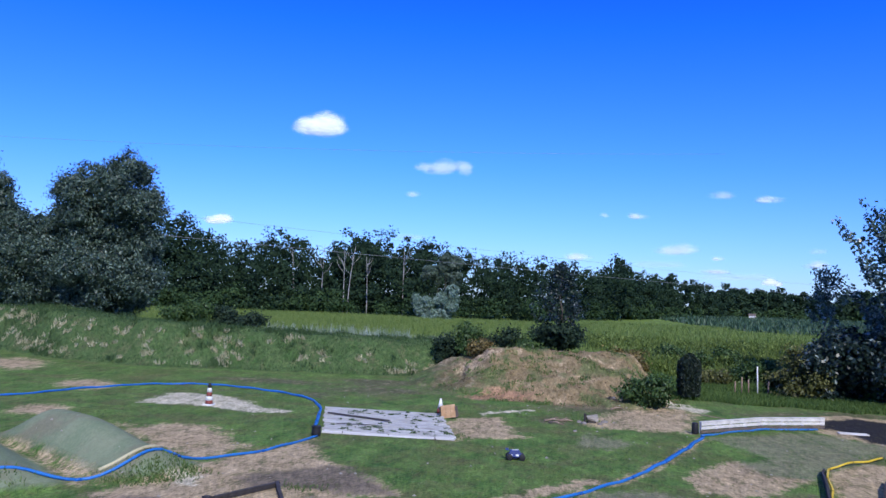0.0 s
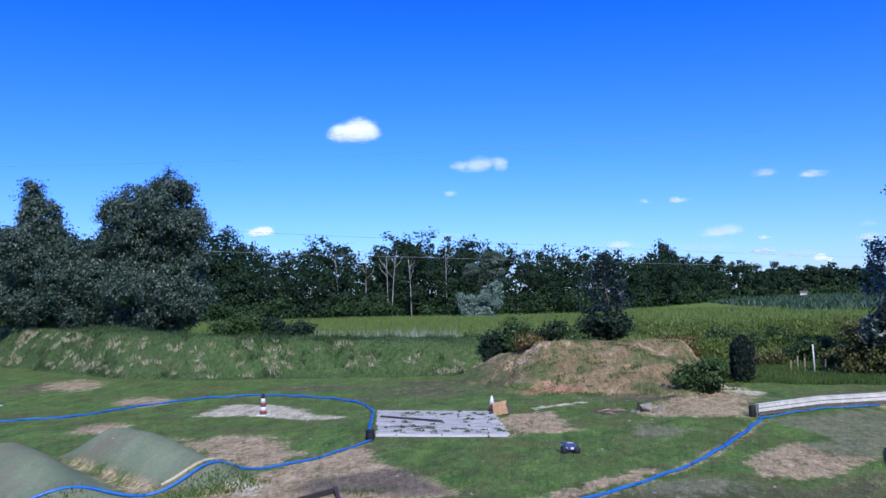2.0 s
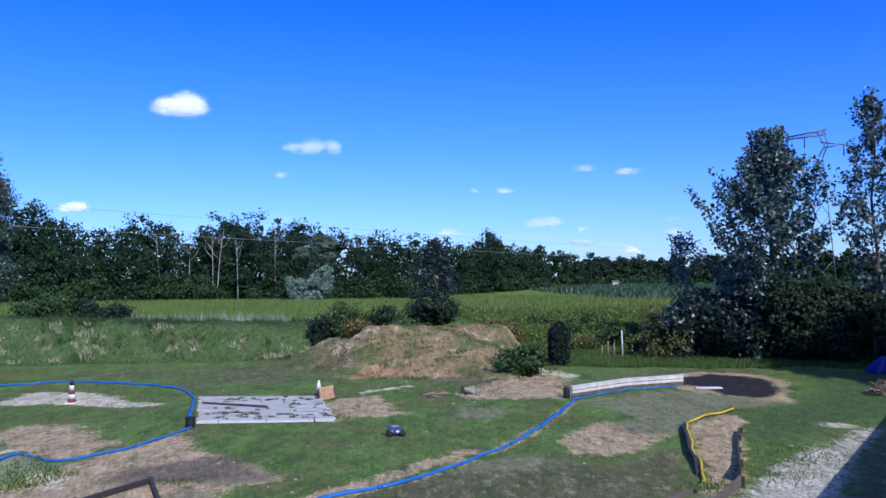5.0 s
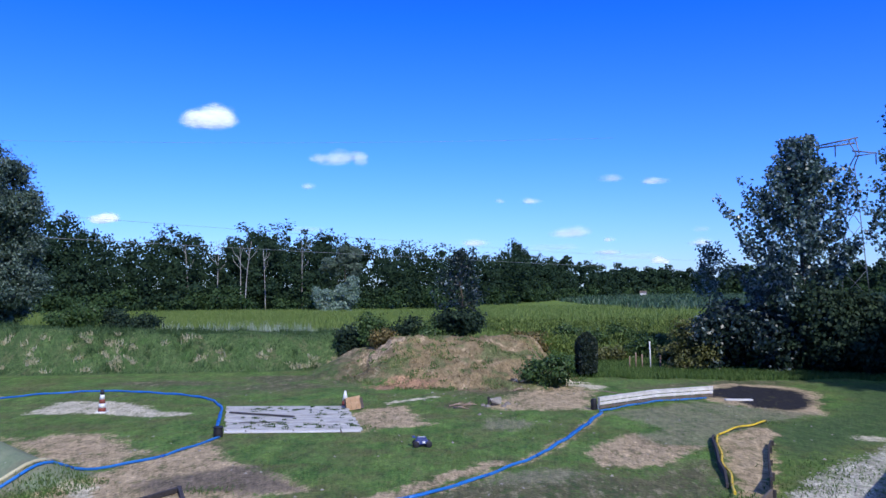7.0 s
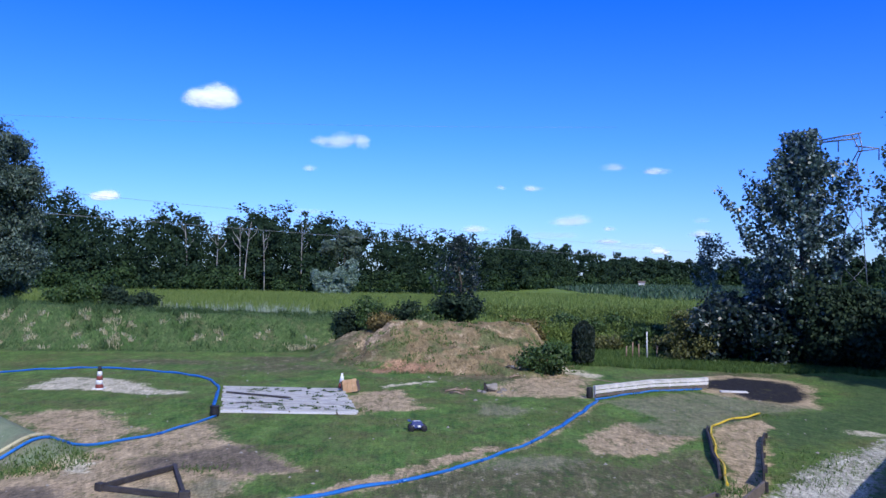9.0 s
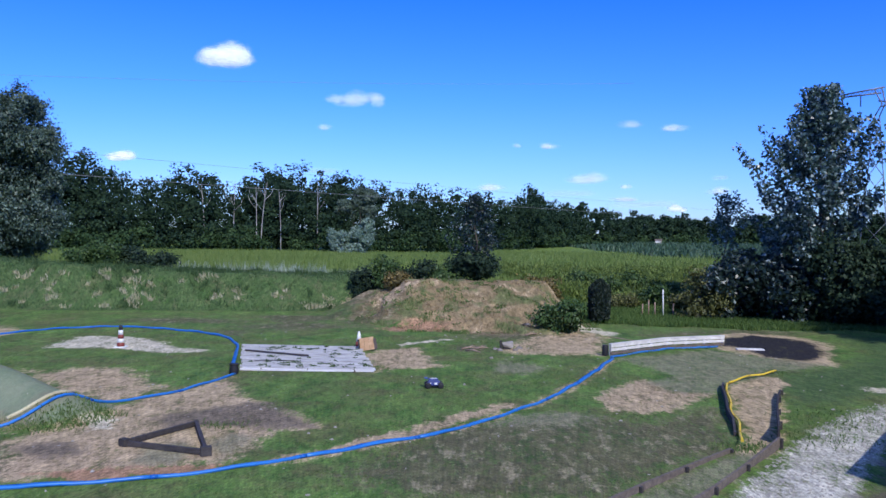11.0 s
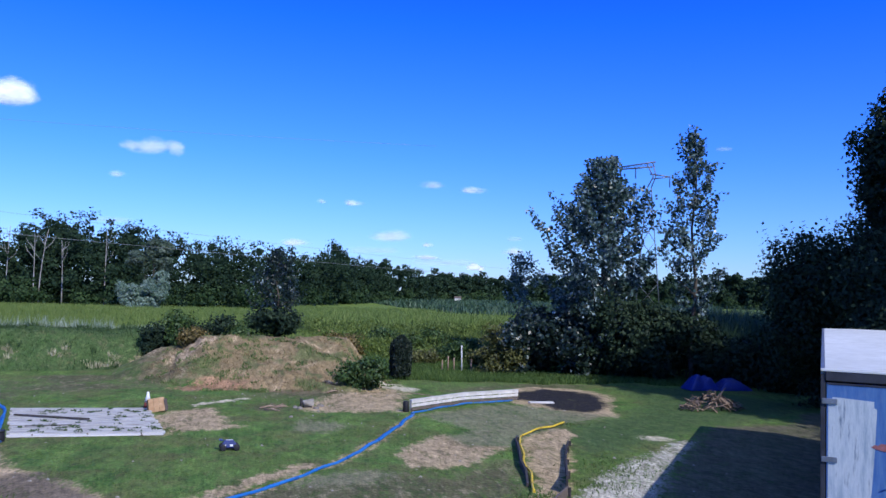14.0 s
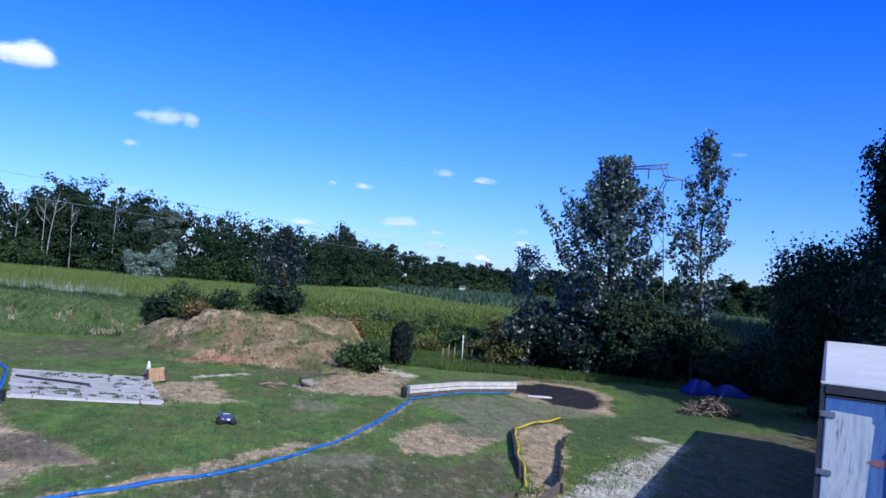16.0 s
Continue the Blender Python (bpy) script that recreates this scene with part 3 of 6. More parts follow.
def near_line(x, y, line):
    best = np.full(np.shape(x), 1e9)
    for (ax, ay), (bx, by) in zip(line, line[1:]):
        dx, dy = bx - ax, by - ay
        t = np.clip(((x - ax) * dx + (y - ay) * dy) / (dx * dx + dy * dy), 0, 1)
        best = np.minimum(best, np.hypot(x - ax - t * dx, y - ay - t * dy))
    return best


def inside(x, y, poly):
    hit = np.zeros(np.shape(x), bool)
    for (ax, ay), (bx, by) in zip(poly, poly[1:] + poly[:1]):
        hit ^= ((ay > y) != (by > y)) & (x < (bx - ax) * (y - ay) / (by - ay + 1e-9) + ax)
    return hit


def cover(x, y, soft, outline):
    """How much of an area's ground lies at each place: 1 well inside, 0 outside, with a wavy edge."""
    deep = near_line(x, y, outline + outline[:1]) * np.where(inside(x, y, outline), 1, -1)
    return np.clip(0.5 + (deep + 0.10 * fuzz(x, y, 0.9) + 0.16 * fuzz(x, y, 0.31, 2.0) + 0.08 * fuzz(x, y, 0.13, 4.0)) / soft, 0, 1)


def build_ground():
    xs = np.concatenate([-np.geomspace(2600, 47, 28), np.arange(-46, -18.1, 0.25), np.arange(-18, 18.05, 0.12), np.arange(18.2, 38.01, 0.25), np.geomspace(39, 2600, 28)])
    ys = np.concatenate([-np.geomspace(2600, 3, 14), np.arange(-1, 9, 1.0), np.arange(9.2, 12, 0.3), np.arange(12.1, 48, 0.12), np.arange(48.2, 58, 0.25), np.geomspace(58.6, 4200, 44)])
    gx, gy = np.meshgrid(xs, ys)
    gz = height(gx, gy)
    nx, ny = len(xs), len(ys)
    i = np.arange(nx * ny).reshape(ny, nx)
    faces = np.stack([i[:-1, :-1], i[:-1, 1:], i[1:, 1:], i[1:, :-1]], -1).reshape(-1, 4)
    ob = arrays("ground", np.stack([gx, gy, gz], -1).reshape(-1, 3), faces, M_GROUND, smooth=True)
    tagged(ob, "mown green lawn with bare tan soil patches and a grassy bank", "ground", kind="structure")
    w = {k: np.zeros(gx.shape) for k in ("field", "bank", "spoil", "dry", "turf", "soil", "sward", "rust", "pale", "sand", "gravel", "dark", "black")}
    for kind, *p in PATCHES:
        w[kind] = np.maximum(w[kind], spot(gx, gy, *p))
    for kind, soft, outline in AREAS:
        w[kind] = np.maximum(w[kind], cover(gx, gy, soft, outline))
    d = near_line(gx, gy, HOSE_NEAR)
    w["soil"] = np.maximum(w["soil"], np.clip(0.9 - d / 0.4, 0, 1) * ease(14.5, 15.5, gy) * 0.8)
    foot = np.interp(gx, BANK_X, BANK_Y)
    up = gy - foot
    w["field"] = np.maximum(ease(6.5, 9, up), ease(49, 53, gy) * ease(5, 9, gx))
    slope = ease(-0.3, 0.8, up) * ease(4.2, 2.6, up) * ease(3, -2, gx)
    w["bank"] = np.maximum(w["bank"], ease(-0.4, 0.5, up) * ease(8.5, 6.0, up) * ease(4, -1, gx))
    w["dry"] = np.maximum(w["dry"], slope * (0.12 + 0.35 * fuzz(gx, gy, 0.7, 2.0)))
    mx, my = (gx - 1.2) / np.where(gx > 1.2, 5.3, 6.2), (gy - 40.4) / np.where(gy < 40.4, np.interp(gx, (-4, -1, 1.5, 4), (2.8, 3.6, 5.2, 5.6)), 5.6)
    rm = np.sqrt(mx ** 2 + my ** 2)
    w["spoil"] = 0.62 * ease(1.0, 0.7, np.hypot((gx + 3.9) / 2.6, (gy - 43.8) / 2.9) + 0.12 * fuzz(gx, gy, 0.9, 8.0))
    w["spoil"] = np.maximum(w["spoil"], ease(1.10, 0.86, rm + 0.08 * fuzz(gx, gy, 0.9, 8.0)))
    w["dry"] = np.maximum(w["dry"], 0.42 * np.clip(1.5 - rm, 0, 1.1) * ease(1.2, 1.0, rm))
    w["soil"] = np.maximum(w["soil"], np.clip(1.5 - rm, 0, 1) * ease(1.15, 0.9, rm) * (0.10 + 0.55 * fuzz(gx, gy, 1.3, 4.0)))
    w["sward"] = ease(1.12, 0.9, np.minimum(rm, np.hypot((gx + 3.9) / 2.8, (gy - 43.8) / 3.1))) * np.clip(fuzz(gx, gy, 1.1, 3.0) + 0.7 * fuzz(gx, gy, 0.45, 1.0) + 0.15, 0, 0.9)
    for x0, y0, x1, y1, *_ in HUMPS:
        ax, ay = x1 - x0, y1 - y0
        n = math.hypot(ax, ay)
        t, off = ((gx - x0) * ax + (gy - y0) * ay) / n ** 2, ((gx - x0) * ay - (gy - y0) * ax) / n
        inside_t = ease(-0.2, 0.0, t) * ease(1.3, 1.05, t)
        w["turf"] = np.maximum(w["turf"], np.clip(1.5 - np.abs(off - 0.05) / 1.15, 0, 1) * inside_t)
        w["soil"] = np.maximum(w["soil"], np.clip(1.3 - np.abs(off + 1.2) / 0.7, 0, 0.55) * inside_t)
    w["gravel"] = w["gravel"] * (0.80 + 0.25 * fuzz(gx, gy, 1.2, 6.0))
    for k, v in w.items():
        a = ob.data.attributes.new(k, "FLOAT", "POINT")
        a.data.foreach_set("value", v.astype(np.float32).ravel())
    return ob


build_ground()


# ---- plants ----
def leaf_quads(rng, centres, size, droop=0.0, long=1.6, out=None, loose=0.55):
    """Leaf-shaped quads at the given centres, each turned its own way, or facing out of its clump."""
    n = len(centres)
    a = rng.normal(size=(n, 3))
    a[:, 2] -= droop
    a /= np.linalg.norm(a, axis=1, keepdims=True)
    face = rng.normal(size=(n, 3))
    if out is not None:
        face = out + loose * face
        face /= np.linalg.norm(face, axis=1, keepdims=True) + 1e-9
        a -= face * (a * face).sum(1, keepdims=True)
        a /= np.linalg.norm(a, axis=1, keepdims=True) + 1e-9
    b = np.cross(a, face)
    b /= np.linalg.norm(b, axis=1, keepdims=True) + 1e-9
    s = size * rng.uniform(0.6, 1.35, (n, 1))
    a, b = a * s * long * 0.5, b * s * 0.5
    v = np.stack([centres - a, centres + b - a * 0.1, centres + a, centres - b - a * 0.1], 1).reshape(-1, 3)
    return v, np.arange(4 * n).reshape(-1, 4)


def crown_points(rng, lumps, n, clump=0.35, hollow=0.55, per=26):
    """Leaf places in clumps over lumpy ellipsoids (centre, radii), and the way out of clump and crown at each."""
    vol = np.array([l[3] * l[4] * l[5] for l in lumps]) ** 0.75
    out, ways = [], []
    for l, share in zip(lumps, vol / vol.sum()):
        k = max(3, int(n * share))
        m = max(3, k // per)
        d = rng.normal(size=(m, 3))
        d /= np.linalg.norm(d, axis=1, keepdims=True)
        r = rng.uniform(hollow ** 3, 1.0, (m, 1)) ** (1 / 3) * rng.uniform(0.82, 1.06, (m, 1))
        c = np.array(l[:3]) + d * r * np.array(l[3:6])
        pick = rng.integers(0, m, k)
        spread = clump * rng.uniform(0.5, 1.4, (m, 1))[pick]
        off = rng.normal(size=(k, 3)).clip(-1.7, 1.7)
        out.append(c[pick] + off * spread * (1, 1, 0.8))
        ways.append(d[pick] * 0.9 + off * 0.55 + (0, 0, 0.15))
    ways = np.concatenate(ways)
    return np.concatenate(out), ways / (np.linalg.norm(ways, axis=1, keepdims=True) + 1e-9)


def tree(name, at, lumps, leaves, size, material, trunk, label, category="tree", seed=1, top=None, clump=0.35, droop=0.3, bark=None, hollow=0.55, group="", limbs=7, long=1.6, per=26):
    """A trunk, limbs that reach into the crown, and a crown of single leaves. lumps are given from the tree's foot."""
    rng = np.random.default_rng(seed)
    x, y = at
    t = thing(name, (x, y, hz(x, y) - 0.05), label, category, group)
    bark = bark or M_BARK
    hi = top or max(l[2] + l[5] * 0.6 for l in lumps)
    lean = rng.normal(size=2) * 0.02 * hi
    spine = [(lean[0] * (k / 7) ** 2 + 0.04 * math.sin(k * 2 + seed), lean[1] * (k / 7) ** 2 + 0.04 * math.cos(k * 3 + seed), hi * k / 7) for k in range(8)]
    part("trunk", tube(spine, [trunk * (1.35 if k == 0 else 1) * (1 - 0.88 * k / 7) for k in range(8)], 9), bark, t)
    order = sorted(range(len(lumps)), key=lambda i: -lumps[i][3] * lumps[i][5])[:limbs]
    for i in order:
        l = lumps[i]
        start = max(0.15 * hi, min(l[2] - 0.6 * l[5], 0.75 * hi))
        f = start / hi
        p0 = Vector((lean[0] * f * f, lean[1] * f * f, start))
        p1 = Vector(l[:3]) + Vector((0, 0, 0.3 * l[5]))
        mid = p0.lerp(p1, 0.5) + Vector((0, 0, -0.06 * (p1 - p0).length))
        r0 = trunk * (1 - 0.85 * f) * 0.6
        part("limb", tube([p0, mid, p1], [r0, r0 * 0.6, r0 * 0.18], 6), bark, t)
    p, ways = crown_points(rng, lumps, leaves, clump, hollow, per)
    v, f = leaf_quads(rng, p, size, droop, long, ways)
    arrays("crown", v, f, material, t)
    return t


def lumpy(rng, cx, cz, rx, ry, rz, n, small=0.45):
    """A crown outline broken into smaller overlapping lumps."""
    out = [(cx, 0, cz, rx * 0.7, ry * 0.7, rz * 0.75)]
    for _ in range(n):
        d = rng.normal(size=3)
        d /= np.linalg.norm(d)
        k = small * rng.uniform(0.6, 1.2)
        out.append((cx + d[0] * rx * 0.72, d[1] * ry * 0.72, cz + d[2] * rz * 0.74, rx * k, ry * k, rz * k))
    return out


def polar(az, dist):
    return (dist * math.sin(radians(az)), dist * math.cos(radians(az)))


R = np.random.default_rng(7)
# willows behind the bank
tree("willow_tree", polar(-29.9, 62), lumpy(R, 0.8, 3.9, 4.7, 4.0, 3.9, 22, 0.30) + lumpy(R, 0.1, 8.9, 4.4, 3.4, 3.9, 28, 0.26), 130000, 0.095, M_LEAF_WILLOW, 0.34,
     "tall grey-green willow with dense foliage to the ground behind the bank", seed=11, clump=0.30, group="willows", per=60, long=2.2, droop=0.7)
tree("willow_tree", polar(-36.9, 70), lumpy(R, 0.0, 4.2, 4.8, 4.0, 4.0, 20, 0.32) + lumpy(R, 0.2, 8.2, 2.3, 2.2, 3.1, 16, 0.30), 80000, 0.105, M_LEAF_WILLOW, 0.30,
     "grey-green willow with a pointed top behind the bank", seed=12, clump=0.30, group="willows", per=60, long=2.2, droop=0.7)
tree("willow_tree", polar(-41.5, 78), lumpy(R, 0.0, 5.6, 5.4, 4.4, 6.0, 24, 0.32), 60000, 0.115, M_LEAF_WILLOW, 0.28,
     "bushy grey-green willow beside other willows", seed=13, clump=0.30, group="willows", per=60, long=2.2, droop=0.7)
tree("willow_tree", polar(-33.4, 66), lumpy(R, 0.0, 3.9, 4.0, 3.4, 4.2, 18, 0.34), 60000, 0.10, M_LEAF_WILLOW, 0.22,
     "low dense willow between two taller ones", seed=14, clump=0.30, group="willows", per=60, long=2.2, droop=0.7)


def branch_tree(name, at, hi, outline, branches, leaf, material, trunk, label, seed, dense=70, rise=0.75, group="", twigs=5):
    """A stem with rising branches and twigs, leaves strung along them; outline gives half widths over the height, in rows of share and metres."""
    rng = np.random.default_rng(seed)
    x, y = at
    t = thing(name, (x, y, hz(x, y) - 0.05), label, "tree", group)
    stem = [Vector((0.10 * math.sin(k * 1.3 + seed), 0.10 * math.cos(k * 1.7 + seed), hi * k / 10)) for k in range(11)]
    stem[0] = Vector((0, 0, 0))
    part("trunk", tube(stem, [trunk * (1.3 if k == 0 else 1) * (1 - 0.93 * k / 10) for k in range(11)], 9), M_BARK, t)
    hs, ws = zip(*outline)
    spots = []

    def leaves_on(p, q, start, n, spread):
        f = rng.uniform(start, 1.03, n)
        base = np.array(p)[None] * (1 - f[:, None]) + np.array(q)[None] * f[:, None]
        spots.append(base + rng.normal(size=(n, 3)).clip(-2, 2) * spread)

    for b in range(branches):
        s_ = hs[0] + (0.97 - hs[0]) * (b + rng.uniform(0, 0.9)) / branches
        w = float(np.interp(s_, hs, ws)) * rng.uniform(0.55, 1.12)
        a = b * 2.4 + rng.uniform(-0.5, 0.5)
        p0 = stem[int(s_ * 10)].lerp(stem[min(10, int(s_ * 10) + 1)], s_ * 10 % 1)
        out = Vector((math.cos(a), math.sin(a), 0))
        up = rise * w * rng.uniform(0.8, 1.25)
        p1 = p0 + out * w * 0.55 + Vector((0, 0, up * 0.4))
        p2 = p0 + out * w + Vector((0, 0, up))
        r0 = max(0.012, trunk * (1 - 0.9 * s_) * 0.42)
        part("limb", tube([p0, p1, p2], [r0, r0 * 0.6, r0 * 0.2], 6), M_BARK, t)
        leaves_on(p0, p1, 0.35, int(dense * w * 0.45), 0.15)
        leaves_on(p1, p2, 0.0, int(dense * w * 0.7), 0.17)
        for k in range(twigs):
            f = rng.uniform(0.25, 1.0)
            q0 = p1.lerp(p2, f * 2 - 1) if f > 0.5 else p0.lerp(p1, f * 2)
            d = Vector(rng.normal(size=3)) * 0.45 + out * 0.3 + Vector((0, 0, 0.75))
            q1 = q0 + d.normalized() * (0.35 + 0.28 * w) * rng.uniform(0.6, 1.2)
            leaves_on(q0, q1, 0.1, int(dense * 0.55), 0.13)
    leaves_on(stem[8], stem[10], 0.0, dense * 2, 0.16)
    v, f = leaf_quads(rng, np.concatenate(spots), leaf, 0.4, 1.25)
    arrays("crown", v, f, material, t)
    return t


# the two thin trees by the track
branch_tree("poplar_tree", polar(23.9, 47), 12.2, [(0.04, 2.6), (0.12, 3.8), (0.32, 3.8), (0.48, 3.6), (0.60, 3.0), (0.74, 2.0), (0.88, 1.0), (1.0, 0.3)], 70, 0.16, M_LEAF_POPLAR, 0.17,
            "open-crowned young poplar with silvery leaves and painted pale glints", 21, 50, 0.85, "poplars", 7)
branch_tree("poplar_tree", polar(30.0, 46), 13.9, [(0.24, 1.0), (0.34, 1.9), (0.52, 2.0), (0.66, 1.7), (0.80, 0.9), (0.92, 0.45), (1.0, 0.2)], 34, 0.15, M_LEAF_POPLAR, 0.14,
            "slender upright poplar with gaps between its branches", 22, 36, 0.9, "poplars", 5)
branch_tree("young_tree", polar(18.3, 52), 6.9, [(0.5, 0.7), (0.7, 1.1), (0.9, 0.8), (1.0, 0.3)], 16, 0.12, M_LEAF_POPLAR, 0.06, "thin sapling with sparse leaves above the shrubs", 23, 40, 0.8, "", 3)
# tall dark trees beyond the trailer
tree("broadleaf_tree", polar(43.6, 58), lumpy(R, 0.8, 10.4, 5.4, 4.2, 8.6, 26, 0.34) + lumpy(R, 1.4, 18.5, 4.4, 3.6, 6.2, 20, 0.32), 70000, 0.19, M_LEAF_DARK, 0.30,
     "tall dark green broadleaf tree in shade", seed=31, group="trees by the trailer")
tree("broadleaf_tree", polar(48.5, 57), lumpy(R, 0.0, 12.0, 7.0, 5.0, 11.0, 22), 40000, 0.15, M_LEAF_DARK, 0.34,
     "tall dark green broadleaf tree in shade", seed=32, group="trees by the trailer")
# out-of-view trees, added only to shade the tarpaulins and undergrowth
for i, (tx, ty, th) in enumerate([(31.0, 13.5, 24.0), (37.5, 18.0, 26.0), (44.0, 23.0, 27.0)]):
    tree("broadleaf_tree", (tx, ty), lumpy(R, 0.0, th * 0.52, 5.4, 5.2, th * 0.48, 24, 0.36), 16000, 0.40, M_LEAF_DARK, 0.30, "unseen tall broadleaf tree added to cast shade", seed=36 + i, group="trees by the trailer", clump=0.6)
# another unseen shade tree, its crown raised to leave the nearer grass lit
tree("broadleaf_tree", (29.8, 15.5), lumpy(R, 0.0, 16.0, 5.0, 5.0, 5.0, 20, 0.36), 16000, 0.40, M_LEAF_DARK, 0.30, "unseen high-crowned broadleaf tree added to cast shade", seed=46, group="trees by the trailer", clump=0.6)
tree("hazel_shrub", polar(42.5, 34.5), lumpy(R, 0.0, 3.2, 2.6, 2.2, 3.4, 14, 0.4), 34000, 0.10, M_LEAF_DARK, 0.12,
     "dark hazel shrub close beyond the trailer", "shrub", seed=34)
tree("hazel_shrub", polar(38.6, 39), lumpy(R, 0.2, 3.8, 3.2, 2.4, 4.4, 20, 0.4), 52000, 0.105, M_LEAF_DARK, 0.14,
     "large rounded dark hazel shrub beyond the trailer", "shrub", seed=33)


def shrub(at, rx, ry, rz, n, size, material, label, seed, name="shrub", category="shrub", group="", clump=0.22):
    rng = np.random.default_rng(seed)
    return tree(name, at, lumpy(rng, 0, rz * 0.95, rx, ry, rz, 10, 0.5), n, size, material, 0.05, label, category, seed, top=rz * 1.5, clump=clump, group=group, limbs=5)


# shaded undergrowth below the poplars; right-hand shrubs carry their shade as near-black leaf colour
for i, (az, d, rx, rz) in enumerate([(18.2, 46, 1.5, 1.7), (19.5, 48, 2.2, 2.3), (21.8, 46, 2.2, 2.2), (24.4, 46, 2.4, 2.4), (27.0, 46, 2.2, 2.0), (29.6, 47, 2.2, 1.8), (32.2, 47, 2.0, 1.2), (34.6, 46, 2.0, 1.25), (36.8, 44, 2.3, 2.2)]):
    shrub(polar(az, d), rx, 1.8, rz, 12000, 0.14, M_LEAF_UNDER if i < 3 else M_LEAF_DARK, "dense dark shrub under the trees with shade put into its leaf colours", 50 + i, group="undergrowth")
shrub(polar(1.2, 48.5), 1.3, 1.1, 0.9, 5000, 0.13, M_LEAF_DARK, "low dark shrub round the small tree's foot", 70, group="shrubs on the bank")
# this tree's glints come from the pale end of its leaf colour
branch_tree("small_tree", polar(1.25, 49), 5.3, [(0.10, 1.6), (0.3, 1.85), (0.5, 1.5), (0.65, 1.0), (0.85, 0.8), (1.0, 0.25)], 26, 0.12, M_LEAF_UNDER, 0.09, "dark open-crowned small tree with painted pale leaf glints behind the spoil mound", 71, 30, 0.5, "", 6)
for i, (az, d, rx, rz, mat, label) in enumerate([
        (-6.7, 46.5, 0.75, 0.85, M_LEAF_DARK, "small dark green shrub on the bank"), (-5.1, 46.0, 0.9, 1.1, M_LEAF_BUSH, "small green shrub on the bank"),
        (-3.2, 46.5, 1.3, 1.15, M_LEAF_DARK, "dark green shrub behind the mound"), (-4.2, 43.6, 0.55, 0.5, M_LEAF_RUST, "rust-coloured shrub at the mound's edge"),
        (-0.9, 46.0, 0.8, 0.9, M_LEAF_BUSH, "leafy green shrub behind the mound"), (5.6, 46.5, 1.5, 0.75, M_LEAF_RUST, "reddish brown withered brush behind the mound"),
        (-25.3, 53, 0.8, 0.50, M_LEAF_BUSH, "low green shrub along the bank top"), (-23.8, 53, 1.0, 0.74, M_LEAF_BUSH, "loose green shrub along the bank top"),
        (-22.2, 53, 0.9, 0.72, M_LEAF_DARK, "loose dark shrub along the bank top"), (-20.3, 52.5, 0.8, 0.56, M_LEAF_DARK, "low dark shrub along the bank top"), (16.7, 44.8, 1.25, 1.25, M_LEAF_YELLOW, "yellow-green shrub beside the white post")]):
    shrub(polar(az, d), rx, 0.8, rz, int(3400 * rx), 0.10, mat, label, 80 + i, group="shrubs on the bank" if i < 10 else "", clump=0.2)
shrub((21.3, 20.2), 2.2, 1.8, 1.9, 9000, 0.11, M_LEAF_BUSH, "sunlit yellow-green bush beyond the trailer", 96, "bush", "bush", clump=0.3)
shrub((4.6, 36.1), 1.5, 1.0, 0.60, 5200, 0.085, M_LEAF_BUSH, "round dense green bush at the foot of the mound", 95, "bush", "bush", clump=0.12)

for i, (az, d, rx, rz, mat) in enumerate([(10.4, 53, 1.0, 0.8, M_LEAF_BUSH), (12.2, 56, 1.1, 0.7, M_LEAF_BUSH), (13.6, 51, 0.9, 0.75, M_LEAF_BUSH), (14.8, 53, 1.0, 0.7, M_LEAF_BUSH), (8.6, 55, 1.1, 0.8, M_LEAF_BUSH), (11.6, 49.5, 0.8, 0.5, M_LEAF_YELLOW), (15.6, 49, 0.8, 0.6, M_LEAF_YELLOW)]):
    shrub(polar(az, d), rx, 0.8, rz, int(2400 * rx), 0.11, mat, "low scrub among the reeds", 130 + i, group="scrub in the reeds", clump=0.18)


def thuja(at):
    t = thing("thuja", (*at, hz(*at) - 0.03), "dark blue-green clipped columnar thuja in the grass", "shrub")
    part("trunk", tube([(0, 0, 0), (0, 0, 1.2)], [0.07, 0.03], 8), M_BARK, t)
    rng = np.random.default_rng(99)
    z = rng.uniform(0.08, 1, 9000) ** 0.9
    r = 0.52 * np.minimum(1, 2.6 * (1 - z) ** 0.6) * rng.uniform(0.75, 1.06, 9000) * (0.8 + 0.2 * np.minimum(1, z * 4))
    a = rng.uniform(0, 2 * math.pi, 9000)
    r *= 1 + 0.10 * np.sin(a * 5) * (1 - z)
    p = np.stack([r * np.cos(a), r * np.sin(a), z * 2.2], -1)
    v, f = leaf_quads(rng, p, 0.075, -2.0, 2.4)
    arrays("foliage", v, f, M_THUJA, t)


thuja((7.15, 40.6))


# ---- far woods ----
WOOD_AZ = (-50, -40, -30, -26.3, -24, -21.6, -19.6, -16.9, -15, -13.9, -10.5, -7.3, -4.2, -2.6, -1, 0.6, 2.2, 3.4, 5.4, 7.4, 9.4, 11.7, 13.6, 16.2, 24, 33.5, 36, 50)
WOOD_EL = (4.8, 4.8, 4.8, 4.7, 4.5, 3.3, 3.9, 4.0, 3.6, 4.3, 4.5, 3.9, 3.1, 3.4, 2.7, 3.1, 2.8, 2.2, 3.0, 2.1, 2.1, 1.6, 1.3, 1.25, 1.4, 1.7, 1.7, 1.9)
FRONT_AZ, FRONT_D = (-50, -26, -10, 0, 4, 8, 12, 16, 30, 50), (125, 135, 138, 145, 175, 230, 290, 330, 340, 300)


